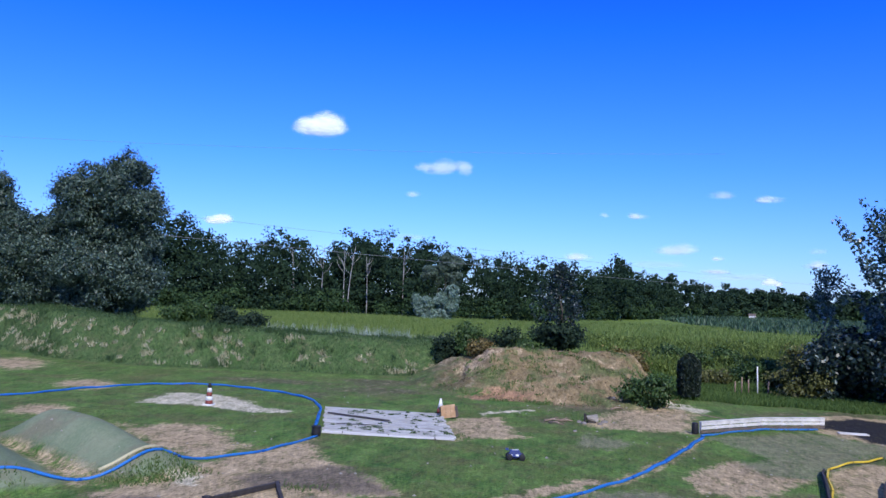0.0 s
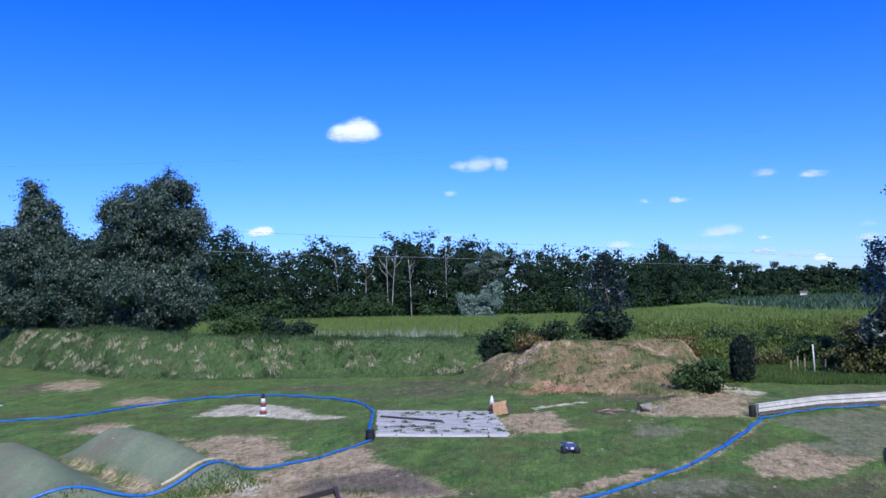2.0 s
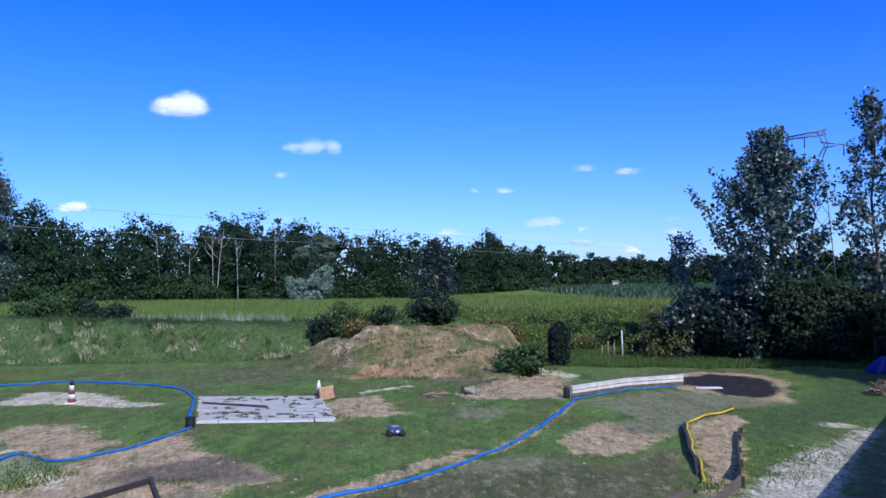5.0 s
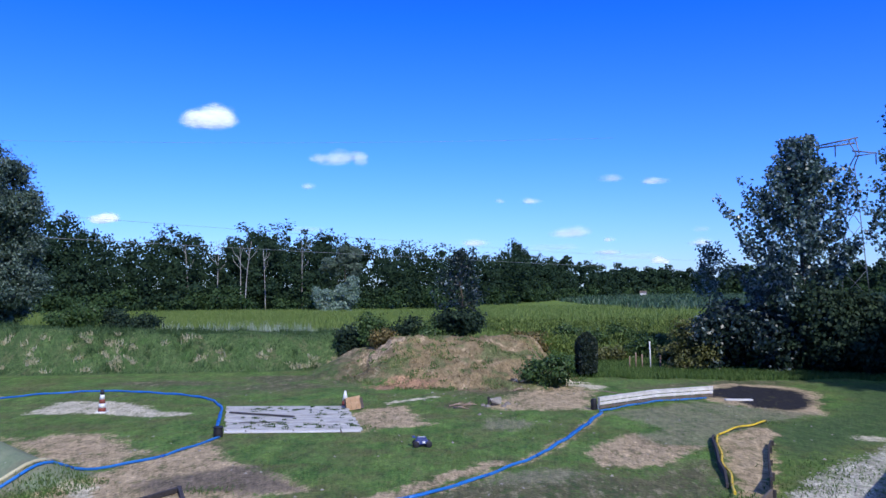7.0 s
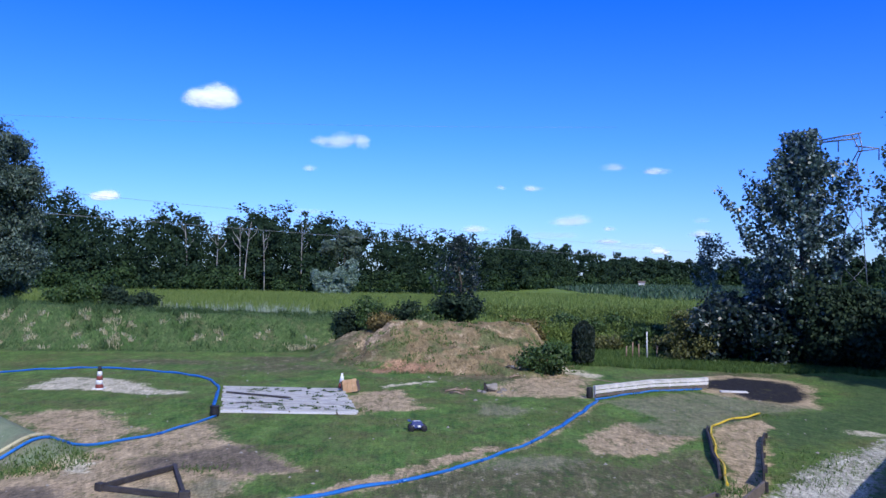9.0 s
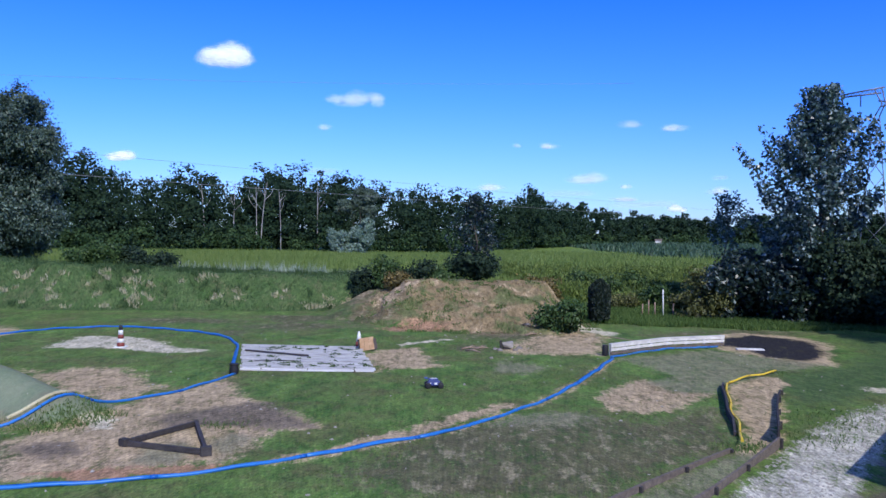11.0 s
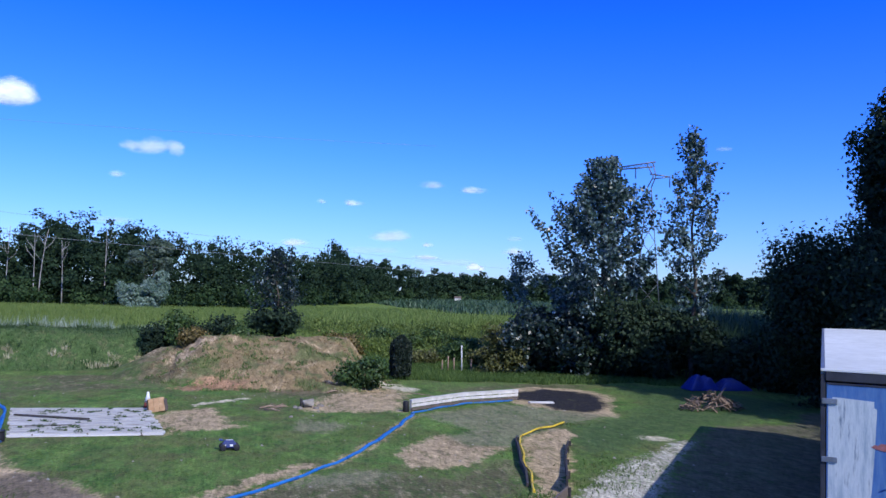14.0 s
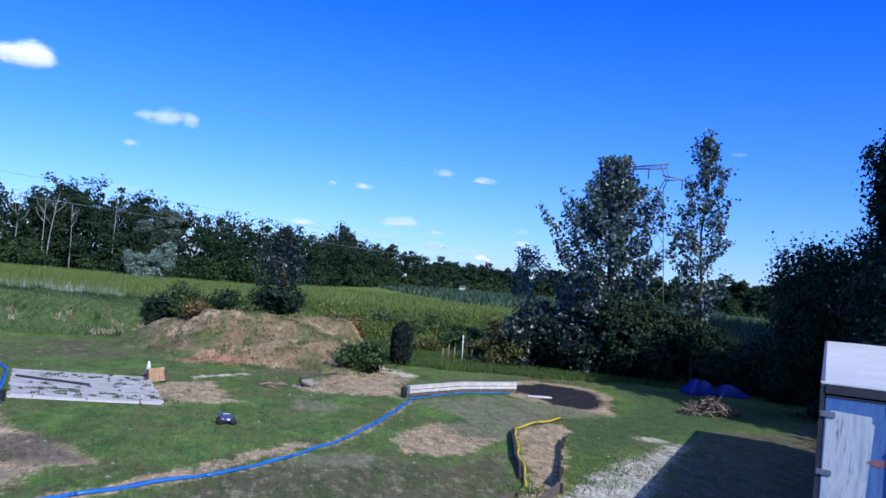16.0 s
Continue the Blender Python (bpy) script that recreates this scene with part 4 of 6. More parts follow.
def far_woods():
    rng = np.random.default_rng(5)
    lumps, edge = [], []
    for a, d, w, hi in ((5.3, 178, 5.2, 14.0), (5.9, 180, 4.0, 12.5), (-8.0, 150, 4.5, 13.0), (0.8, 152, 3.0, 11.5)):
        x, y = polar(a, d)
        lumps.append((x, y, 0.7 + hi * 0.58, w, w, hi * 0.50))
    az = -50.0
    while az < 50:
        d0 = np.interp(az, FRONT_AZ, FRONT_D)
        for row in range(3):
            a = az + rng.uniform(-0.6, 0.6)
            d = d0 + row * 7 + rng.uniform(0, 6)
            hi = (4.5 + math.tan(radians(np.interp(a, WOOD_AZ, WOOD_EL))) * d - 0.7) * (rng.uniform(0.55, 0.85) if row == 0 else rng.uniform(0.92, 1.12))
            w = rng.uniform(0.22, 0.34) * hi
            x, y = polar(a, d)
            lumps.append((x, y, 0.7 + hi * 0.40, w, w, hi * 0.42))
            if row == 0:
                lumps.append((x, y - 2, 0.5 + hi * 0.2, w * 1.5, w, hi * 0.26))
                lumps.append((x, y + 9, 0.5 + hi * 0.3, w * 1.6, w, hi * 0.34))
            for _ in range(5):
                u = rng.normal(size=3)
                u /= np.linalg.norm(u)
                lumps.append((x + u[0] * w * 0.7, y + u[1] * w * 0.7, 0.7 + hi * 0.62 + u[2] * hi * 0.24, w * 0.5, w * 0.5, hi * rng.uniform(0.10, 0.17)))
        if rng.random() < 0.75:
            x, y = polar(az + 0.3, d0 - 1.5)
            w, hi = rng.uniform(1.0, 2.4), rng.uniform(1.6, 5.0)
            edge.append((x, y, 0.7 + hi * 0.45, w, w, hi * 0.5))
        az += rng.uniform(0.55, 0.95) * (140 / d0) ** 0.4
    for mat, share, size, name, label in ((M_LEAF_WOOD, 0, 0.36, "far_woods", "dark green mixed woodland along the far side of the meadow"),
                                          (M_LEAF_WOOD_LIGHT, 1, 0.34, "wood_edge", "lighter green saplings and undergrowth along the wood's edge")):
        some = edge if share else lumps
        p, ways = crown_points(rng, some, 60000 if share else 460000, 0.62, 0.45, 34)
        far = np.maximum(1.0, np.hypot(p[:, :1], p[:, 1:2]) / 150) ** 0.95
        v, f = leaf_quads(rng, p, size * far, 0.2, 1.3, ways)
        tagged(arrays(name, v, f, mat), label, "woodland", kind="stuff")


far_woods()


def bare_tree(az, d, hi, label, seed, mat):
    rng = np.random.default_rng(seed)
    x, y = polar(az, d)
    t = thing("birch_tree", (x, y, hz(x, y) - 0.1), label, "tree", "pale trunks at the wood's edge")
    lean = rng.normal() * 0.05 * hi
    part("trunk", tube([(lean * (k / 5) ** 2, 0, hi * k / 5) for k in range(6)], [0.10 * (1 - 0.7 * k / 5) for k in range(6)], 8), mat, t)
    for k in range(4):
        z = hi * rng.uniform(0.55, 0.9)
        a = rng.uniform(0, 6.28)
        l = hi * rng.uniform(0.12, 0.22)
        part("limb", tube([(lean * (z / hi) ** 2, 0, z), (lean * (z / hi) ** 2 + math.cos(a) * l * 0.5, math.sin(a) * l * 0.5, z + l * 0.5), (lean * (z / hi) ** 2 + math.cos(a) * l * 0.7, math.sin(a) * l * 0.7, z + l)], [0.05, 0.03, 0.012], 5), mat, t)


for i, (az, d, hi) in enumerate([(-14.05, 136.5, 10.8), (-15.6, 138, 11.8), (-9.9, 139, 12.0), (-12.4, 137, 10.0), (-17.5, 139, 11.0), (-13.75, 136.5, 11.6)]):
    bare_tree(az, d, hi, "pale slim trunk with bare upper branches at the wood's edge", 300 + i, M_BARK_PALE)
tree("silver_willow", polar(-7.4, 126), lumpy(R, -2.3, 1.9, 1.9, 1.4, 2.2, 9, 0.42) + lumpy(R, 1.1, 2.3, 2.1, 1.4, 2.6, 10, 0.42) + lumpy(R, 2.4, 4.6, 1.1, 1.0, 1.1, 6, 0.45), 24000, 0.19, M_LEAF_SILVER, 0.12,
     "silvery blue-green willow bush before the dark woods", seed=120, clump=0.20, limbs=5, group="silver willows", per=40, hollow=0.7, droop=-0.6, long=2.2)
tree("silver_willow", polar(-6.9, 129), lumpy(R, -2.2, 7.3, 1.6, 1.3, 1.3, 8, 0.45) + lumpy(R, 0.4, 9.1, 1.9, 1.4, 1.5, 9, 0.45) + lumpy(R, 1.4, 6.4, 1.3, 1.2, 1.6, 7, 0.45), 17000, 0.20, M_LEAF_GREY, 0.14,
     "taller grey-green willow with an open crown", seed=121, clump=0.26, limbs=6, group="silver willows", per=40, hollow=0.65, droop=-0.4, long=2.0)



# ---- grasses ----
def blades(name, x, y, tall, wide, material, label, seed, lean=0.35, up=-0.02):
    """Grass blades as thin leaning triangles, standing on the ground."""
    rng = np.random.default_rng(seed)
    n = len(x)
    z = height(x, y) + up
    a = rng.uniform(0, 2 * math.pi, n)
    h = tall * rng.uniform(0.5, 1.2, n)
    w = wide * rng.uniform(0.6, 1.3, n)
    base = np.stack([x, y, z], -1)
    side = np.stack([np.cos(a), np.sin(a), 0 * a], -1) * w[:, None] * 0.5
    tip = base + np.stack([rng.normal(size=n) * lean * h, rng.normal(size=n) * lean * h, h], -1)
    v = np.stack([base - side, base + side, tip], 1).reshape(-1, 3)
    ob = arrays(name, v, np.arange(3 * n).reshape(-1, 3), material)
    tagged(ob, label, "grass", kind="stuff")


def scatter(rng, n, x0, x1, y0, y1, keep):
    x, y = rng.uniform(x0, x1, n), rng.uniform(y0, y1, n)
    k = keep(x, y)
    return x[k], y[k]


def bank_d(x, y):
    return y - np.interp(x, BANK_X, BANK_Y)


RG = np.random.default_rng(17)
lx, ly = scatter(RG, 120000, -16, 12, 12, 34, lambda x, y: (fuzz(x, y, 0.5, 6.0) + 0.6 * fuzz(x, y, 2.2, 2.0) > 0.0) & (np.abs(x) < y * 0.75) & ~inside(x, y, GRAVEL))
for kind_, *p_ in PATCHES:
    if kind_ != "dry":
        k_ = spot(lx, ly, *p_) < 0.45
        lx, ly = lx[k_], ly[k_]
for kind_, soft_, outline_ in AREAS:
    k_ = cover(lx, ly, soft_, outline_) < (0.5 if kind_ != "dry" else 0.9)
    lx, ly = lx[k_], ly[k_]
for x0_, y0_, x1_, y1_, *_ in HUMPS:
    k_ = near_line(lx, ly, [(x0_, y0_), (x1_, y1_)]) > 1.4
    lx, ly = lx[k_], ly[k_]
blades("lawn_grass", lx, ly, 0.055, 0.03, M_LAWN, "short mown lawn grass with thin spots", 10, 0.6)
APRON = (-4.4, 44.0, 2.2, 3.2, 0)
bx, by = scatter(RG, 90000, -46, 1, 40, 62, lambda x, y: (bank_d(x, y) > 0.1) & (bank_d(x, y) < 6.5) & (spot(x, y, *APRON) < 0.45))
blades("bank_grass", bx, by, 0.17, 0.04, M_GRASS_BANK, "rough green grass on the bank", 1)
cx_, cy_ = scatter(RG, 7000, -46, 1, 40, 62, lambda x, y: (bank_d(x, y) > 0.2) & (bank_d(x, y) < 6.0) & (fuzz(x, y, 1.1, 4.0) + 0.6 * fuzz(x, y, 3.3, 2.0) > 0.15) & (spot(x, y, *APRON) < 0.4))
k_ = np.repeat(np.arange(len(cx_)), 14)
blades("bank_tussocks", cx_[k_] + RG.normal(size=len(k_)) * 0.10, cy_[k_] + RG.normal(size=len(k_)) * 0.10, 0.36, 0.045, M_GRASS_BANK, "dark green tussocks and nettles on the bank", 15, 0.45)
cx_, cy_ = scatter(RG, 5200, -50, -6, 40, 66, lambda x, y: (bank_d(x, y) > 0.4) & (bank_d(x, y) < 2.9) & (fuzz(x, y, 0.5, 2.0) + 0.8 * fuzz(x, y, 2.1, 1.0) > 0.16 + 0.45 * ease(-24, -8, x)))
k_ = np.repeat(np.arange(len(cx_)), 24)
sp_ = RG.uniform(0.05, 0.13, len(cx_))[k_]
bx, by = cx_[k_] + RG.normal(size=len(k_)) * sp_ * 1.3, cy_[k_] + RG.normal(size=len(k_)) * sp_ * 0.6
blades("withered_grass", bx, by, 0.26, 0.05, M_GRASS_DRY, "pale withered tufts in patches on the bank's slope", 16, 0.35)
mk = lambda x, y: (((x - 1) / 6) ** 2 + ((y - 40.5) / 5.2) ** 2 < 1) & (fuzz(x, y, 0.6, 3.0) > -0.1)
bx, by = scatter(RG, 9000, -5, 7, 35, 46, mk)
blades("mound_grass", bx, by, 0.11, 0.05, M_GRASS_STRAW, "withered brown grass over the spoil mound", 3, 0.8)
bx, by = scatter(RG, 26000, -5, 7, 35, 46, lambda x, y: (((x - 1) / 6) ** 2 + ((y - 40.5) / 5.2) ** 2 < 1.1) & (fuzz(x, y, 0.5, 7.0) + 0.7 * fuzz(x, y, 1.6, 1.0) > 0.32))
blades("mound_weeds", bx, by, 0.13, 0.06, M_LAWN, "green weeds in tufts on the spoil mound", 12)
bx, by = scatter(RG, 110000, -70, 8, 48, 130, lambda x, y: bank_d(x, y) > 7.5)
blades("meadow_grass", bx, by, 0.55, 0.11, M_GRASS_FIELD, "tall yellow-green meadow grass", 4, 0.2)
bx, by = scatter(RG, 60000, 2, 75, 66, 150, lambda x, y: (x < y * 0.6) & (x > y * 0.03))
blades("meadow_grass", bx, by, 0.6, 0.16, M_GRASS_FIELD, "tall yellow-green meadow grass farther out", 14, 0.2)
bx, by = scatter(RG, 220000, 4, 46, 46, 84, lambda x, y: (y > 48.5 + 1.2 * fuzz(x, y, 1.7, 3.0)) & (y < 74 + 8 * fuzz(x, y, 5.0, 1.0)) & (x < y * 0.62) & (x > 4 + 2 * fuzz(x, y, 3.0)) & (fuzz(x, y, 0.8, 2.0) + fuzz(x, y, 2.6, 5.0) > -0.55))
bz = height(bx, by) + RG.uniform(0.05, 1.0, len(bx)) ** 0.7 * (0.85 + 0.35 * fuzz(bx, by, 1.4, 4.0) + 0.25 * fuzz(bx, by, 0.5, 1.0))
tv_, tf_ = leaf_quads(RG, np.stack([bx, by, bz], -1), 0.075, -2.0, 3.6)
tagged(arrays("reeds", tv_, tf_, M_REED), "tall bright green reeds and rough weeds", "grass", kind="stuff")
bx, by = scatter(RG, 9000, -20, -4, 50, 60, lambda x, y: (bank_d(x, y) > 7) & (fuzz(x, y, 1.5, 8.0) > -0.2))
blades("pale_reeds", bx, by, 0.85, 0.085, M_REED_PALE, "whitish flowering reeds behind the bank", 6, 0.3)
bx, by = scatter(RG, 90000, 5.5, 28, 37, 50, lambda x, y: (y > 39.8 - 0.12 * (x - 6) + 0.8 * fuzz(x, y, 1.3)) & (x < y * 0.8))
blades("verge_grass", bx, by, 0.24, 0.05, M_GRASS_VERGE, "long green verge grass below the shrubs", 7)
bx, by = scatter(RG, 15000, 24, 44, 48, 64, lambda x, y: x < y * 0.78)
blades("maize", bx, by, 2.9, 0.22, M_LEAF_MAIZE, "green maize crop behind the shrubs", 8, 0.3)
bx, by = scatter(RG, 30000, 30, 190, 120, 300, lambda x, y: (x < y * 0.62) & (x > y * 0.02))
blades("crop_rows", bx, by, 1.2, 0.7, M_LEAF_MAIZE, "blue-green crop rows far across the field", 9, 0.3)


def pebbles():
    """Small pale stones and bits lying about on the lawn."""
    rng = np.random.default_rng(61)
    x, y = scatter(rng, 420, -14, 12, 12.5, 36, lambda x, y: (np.abs(x) < y * 0.7) & (fuzz(x, y, 1.4, 3.0) > 0.1))
    n = len(x)
    base = np.array([[1, 0, 0], [0.3, 0.9, 0], [-0.8, 0.6, 0], [-0.8, -0.6, 0], [0.3, -0.9, 0], [0.1, 0, 0.7]])
    tri = np.array([[0, 1, 5], [1, 2, 5], [2, 3, 5], [3, 4, 5], [4, 0, 5]])
    r = rng.uniform(0.015, 0.055, n)
    a = rng.uniform(0, 6.28, n)
    c, s_ = np.cos(a), np.sin(a)
    v = base[None] * r[:, None, None] * rng.uniform(0.6, 1.4, (n, 1, 3))
    v = np.stack([v[..., 0] * c[:, None] - v[..., 1] * s_[:, None], v[..., 0] * s_[:, None] + v[..., 1] * c[:, None], v[..., 2]], -1) + np.stack([x, y, height(x, y) + 0.004], -1)[:, None]
    tagged(arrays("pebbles", v.reshape(-1, 3), (tri[None] + (np.arange(n) * 6)[:, None, None]).reshape(-1, 3), M_STONE), "small pale stones scattered over the lawn", "stones", kind="stuff")
    x, y = scatter(rng, 12000, 2, 16, 11, 24, lambda x, y: inside(x, y, GRAVEL))
    n = len(x)
    r = rng.uniform(0.012, 0.04, n)
    v = base[None] * r[:, None, None] * rng.uniform(0.6, 1.4, (n, 1, 3)) + np.stack([x, y, height(x, y) + 0.002], -1)[:, None]
    tagged(arrays("gravel", v.reshape(-1, 3), (tri[None] + (np.arange(n) * 6)[:, None, None]).reshape(-1, 3), M_STONE), "loose pale gravel beside the trailer", "gravel", kind="stuff")


pebbles()

RW = np.random.default_rng(77)
wx_, wy_ = [], []
for cx, cy, r, n in ((-8.75, 18.2, 0.35, 650), (-9.2, 17.6, 0.35, 400), (-8.45, 18.9, 0.3, 400), (-11.2, 16.1, 0.35, 110), (-7.05, 26.4, 0.25, 160), (-7.5, 28.6, 0.22, 120), (-2.75, 26.2, 0.25, 160),
                     (6.3, 17.3, 0.35, 260), (5.95, 17.05, 0.3, 160), (-5.3, 18.2, 0.3, 140), (10.5, 26.6, 0.3, 120), (6.3, 30.2, 0.3, 160), (7.3, 31.0, 0.35, 180), (8.6, 31.8, 0.35, 160), (9.7, 32.3, 0.3, 140), (1.9, 31.6, 0.4, 140),
                     (8.2, 18.0, 0.6, 260), (9.6, 20.4, 0.7, 260), (9.2, 19.2, 0.5, 200)):
    wx_.append(cx + RW.normal(size=n) * r)
    wy_.append(cy + RW.normal(size=n) * r * 0.7)
blades("weeds", np.concatenate(wx_), np.concatenate(wy_), 0.10, 0.04, M_LAWN, "green weeds growing along the pipes and boards", 78, 0.5)


# ---- track edging pipes ----
def pipe_run(name, ctrl, radius, material, label, group, length=2.6, lift=None, collar=None):
    """A run of plastic pipe laid over the ground, in lengths pushed together with collars."""
    pts = smooth_path(ctrl, 0.22)
    rng = random.Random(len(ctrl) * 7 + int(radius * 1000))
    path = []
    for i, p in enumerate(pts):
        z = hz(p[0], p[1]) + radius * 0.9 + (lift if lift else 0.0) + 0.012 * math.sin(i * 0.9 + rng.random())
        path.append(Vector((p[0] + 0.015 * math.sin(i * 0.55), p[1] + 0.015 * math.cos(i * 0.7), z)))
    t = thing(name, (path[0].x, path[0].y, hz(path[0].x, path[0].y)), label, "pipe", group)
    origin = t.matrix_world.translation
    seg, run = [path[0]], 0.0
    for a, b in zip(path, path[1:]):
        seg.append(b)
        run += (b - a).length
        if run >= length or b is path[-1]:
            if len(seg) > 1:
                part("section", tube([p - origin for p in seg], radius, 10), material, t)
                if b is not path[-1]:
                    d = (seg[-1] - seg[-2]).normalized() * 0.07
                    part("collar", tube([b - d - origin, b + d - origin], radius * 1.13, 10), collar or material, t)
            seg, run = [b], 0.0
    return t


M_BLUE_DARK = simple("dark_blue_pipe_plastic", (0.006, 0.075, 0.32), (0.014, 0.13, 0.46), 2.0, 0.5)
M_YELLOW_DARK = simple("yellow_pipe_collar", (0.30, 0.20, 0.02), (0.45, 0.32, 0.03), 2.0, 0.5)
pipe_run("track_pipe", HOSE_NEAR, 0.036, M_BLUE, "long bright blue plastic pipe edging the lawn track", "track pipes", collar=M_BLUE_DARK)
pipe_run("track_pipe", [(5.6, 29.2), (6.5, 30.2), (7.6, 31.1), (8.5, 31.75), (9.6, 32.1), (10.5, 32.6)], 0.036, M_BLUE, "bright blue plastic pipe along the low plank wall", "track pipes", collar=M_BLUE_DARK)
LOOP = [(-31, 25.4), (-27, 26.5), (-22.69, 27.72), (-20.3, 29.2), (-18.91, 32.2), (-17.2, 34.6), (-15.24, 35.61), (-12.51, 35.08), (-9.88, 33.39), (-8.45, 30.9), (-7.55, 27.4), (-6.98, 25.1)]
pipe_run("track_pipe", LOOP, 0.036, M_BLUE, "bright blue plastic pipe curving round the far bend", "track pipes", collar=M_BLUE_DARK)
pipe_run("track_pipe", [(-6.75, 24.5), (-7.62, 21.7), (-8.75, 20.1), (-9.05, 19.2), (-9.35, 18.3), (-9.85, 17.6), (-10.6, 17.0), (-11.25, 16.5), (-11.7, 16.05), (-12.4, 15.6), (-13.5, 15.0), (-15.2, 14.2)], 0.036, M_BLUE,
          "bright blue plastic pipe rising over the jumps", "track pipes", collar=M_BLUE_DARK)
pipe_run("kerb_pipe", [(-9.22, 19.25), (-9.4, 18.75), (-9.65, 18.3), (-10.05, 17.85)], 0.045, simple("cream_plastic", (0.42, 0.38, 0.22), (0.58, 0.53, 0.34), 3.0, 0.6),
          "short cream-coloured pipe beside the blue pipe on the jump", "track pipes")


def beside(ctrl, off):
    """The same course, shifted sideways."""
    out = []
    for i, p in enumerate(ctrl):
        a, b = ctrl[max(i - 1, 0)], ctrl[min(i + 1, len(ctrl) - 1)]
        dx, dy = b[0] - a[0], b[1] - a[1]
        l = math.hypot(dx, dy)
        w_ = off * (0.8 + 0.35 * math.sin(i * 1.9))
        out.append((p[0] - dy / l * w_, p[1] + dx / l * w_))
    return out


pipe_run("track_pipe", beside(HOSE_NEAR, 0.075), 0.030, M_BLUE_DARK, "darker blue plastic pipe lying against the bright one", "track pipes", 3.1)
pipe_run("track_pipe", beside(LOOP, -0.075), 0.030, M_BLUE_DARK, "darker blue plastic pipe inside the far bend", "track pipes", 3.1)


def connector(x, y):
    t = thing("drum", (x, y, hz(x, y) - 0.01), "black rubber drum at the corner of the blue pipe", "drum")
    part("body", lathe([(0.12, 0), (0.14, 0.02), (0.145, 0.16), (0.13, 0.27), (0.125, 0.30), (0.10, 0.31)], 20), M_RUBBER, t)
    part("rim", lathe([(0.13, 0.265), (0.152, 0.275), (0.152, 0.315), (0.13, 0.325)], 20), M_RUBBER, t)


connector(-6.86, 24.78)


# ---- plank deck ----
def deck():
    c = [(-6.78, 25.25), (-2.55, 25.33), (-3.67, 30.54), (-8.15, 30.7)]
    t = thing("wooden_deck", (c[0][0], c[0][1], 0), "weathered grey plank deck with moss, lying on the lawn", "deck")
    ox, oy = c[0]
    rng = random.Random(4)
    n = 20
    for i in range(n):
        f0, f1 = i / n, (i + 0.93) / n
        q = []
        for f in (f0, f1):
            l = [c[0][k] + (c[3][k] - c[0][k]) * f for k in (0, 1)]
            r = [c[1][k] + (c[2][k] - c[1][k]) * f for k in (0, 1)]
            q.append((l, r))
        jig = rng.uniform(-0.06, 0.06)
        z = 0.075 + rng.uniform(-0.012, 0.012)
        bm = bmesh.new()
        lo, hi = [], []
        for (px, py) in ((q[0][0][0] + jig, q[0][0][1]), (q[0][1][0] + jig, q[0][1][1]), (q[1][1][0] + jig, q[1][1][1]), (q[1][0][0] + jig, q[1][0][1])):
            g = hz(px, py)
            lo.append(bm.verts.new((px - ox, py - oy, g + 0.02)))
            hi.append(bm.verts.new((px - ox, py - oy, g + z + rng.uniform(-0.008, 0.008))))
        bm.faces.new(hi)
        bm.faces.new(lo[::-1])
        for k in range(4):
            bm.faces.new((lo[k], lo[(k + 1) % 4], hi[(k + 1) % 4], hi[k]))
        part("plank", bm, M_PLANK_WHITE if i == 0 else M_PLANK, t)
    for f in (0.15, 0.5, 0.85):
        x0, x1 = c[0][0] + (c[1][0] - c[0][0]) * f, c[3][0] + (c[2][0] - c[3][0]) * f
        part("joist", tube([(x0 - ox, 0.05, 0.03), (x1 - ox, 5.2, 0.03)], 0.035, 6), M_PLANK_BROWN, t)


deck()


def loose_plank(p0, p1, w, h, mat, label, z=0.0, name="loose_plank"):
    d = Vector((p1[0] - p0[0], p1[1] - p0[1], 0))
    t = thing(name, (p0[0], p0[1], hz(*p0) + z), label, "plank", turn=math.degrees(math.atan2(d.y, d.x)))
    part("board", boxed(0, d.length, -w / 2, w / 2, 0, h, 0.008), mat, t)
    return t


loose_plank((-7.55, 28.75), (-5.1, 27.75), 0.085, 0.05, M_PLANK_DARK, "dark narrow plank lying across the grey deck", 0.085)
loose_plank((-6.7, 26.65), (-5.4, 26.8), 0.035, 0.025, M_PLANK_DARK, "thin dark batten lying on the grey deck", 0.085)
# this last one is a thin strip standing for a pale sand line
loose_plank((6.6, 35.3), (7.95, 33.4), 0.13, 0.02, M_STICK, "flat pale strip standing for a line of sand on bare soil")
RM = np.random.default_rng(44)
mu_, mv_ = np.append(RM.uniform(0.05, 0.98, 70), [0.95, 0.94, 0.96, 0.70, 0.71]), np.append(RM.uniform(0.03, 0.97, 70), [0.2, 0.24, 0.16, 0.12, 0.16])
gx_, gy_ = -6.78 + mu_ * 4.23 - mv_ * (1.37 - 0.25 * mu_), 25.3 + mv_ * 5.3
k_ = np.repeat(np.arange(75), 15)
sp_ = RM.uniform(0.03, 0.10, 75)[k_]
blades("moss", gx_[k_] + RM.normal(size=len(k_)) * sp_, gy_[k_] + RM.normal(size=len(k_)) * sp_, 0.05, 0.06, M_GRASS_BANK, "dark moss and weeds in spots on the plank deck", 45, 0.7, 0.07)


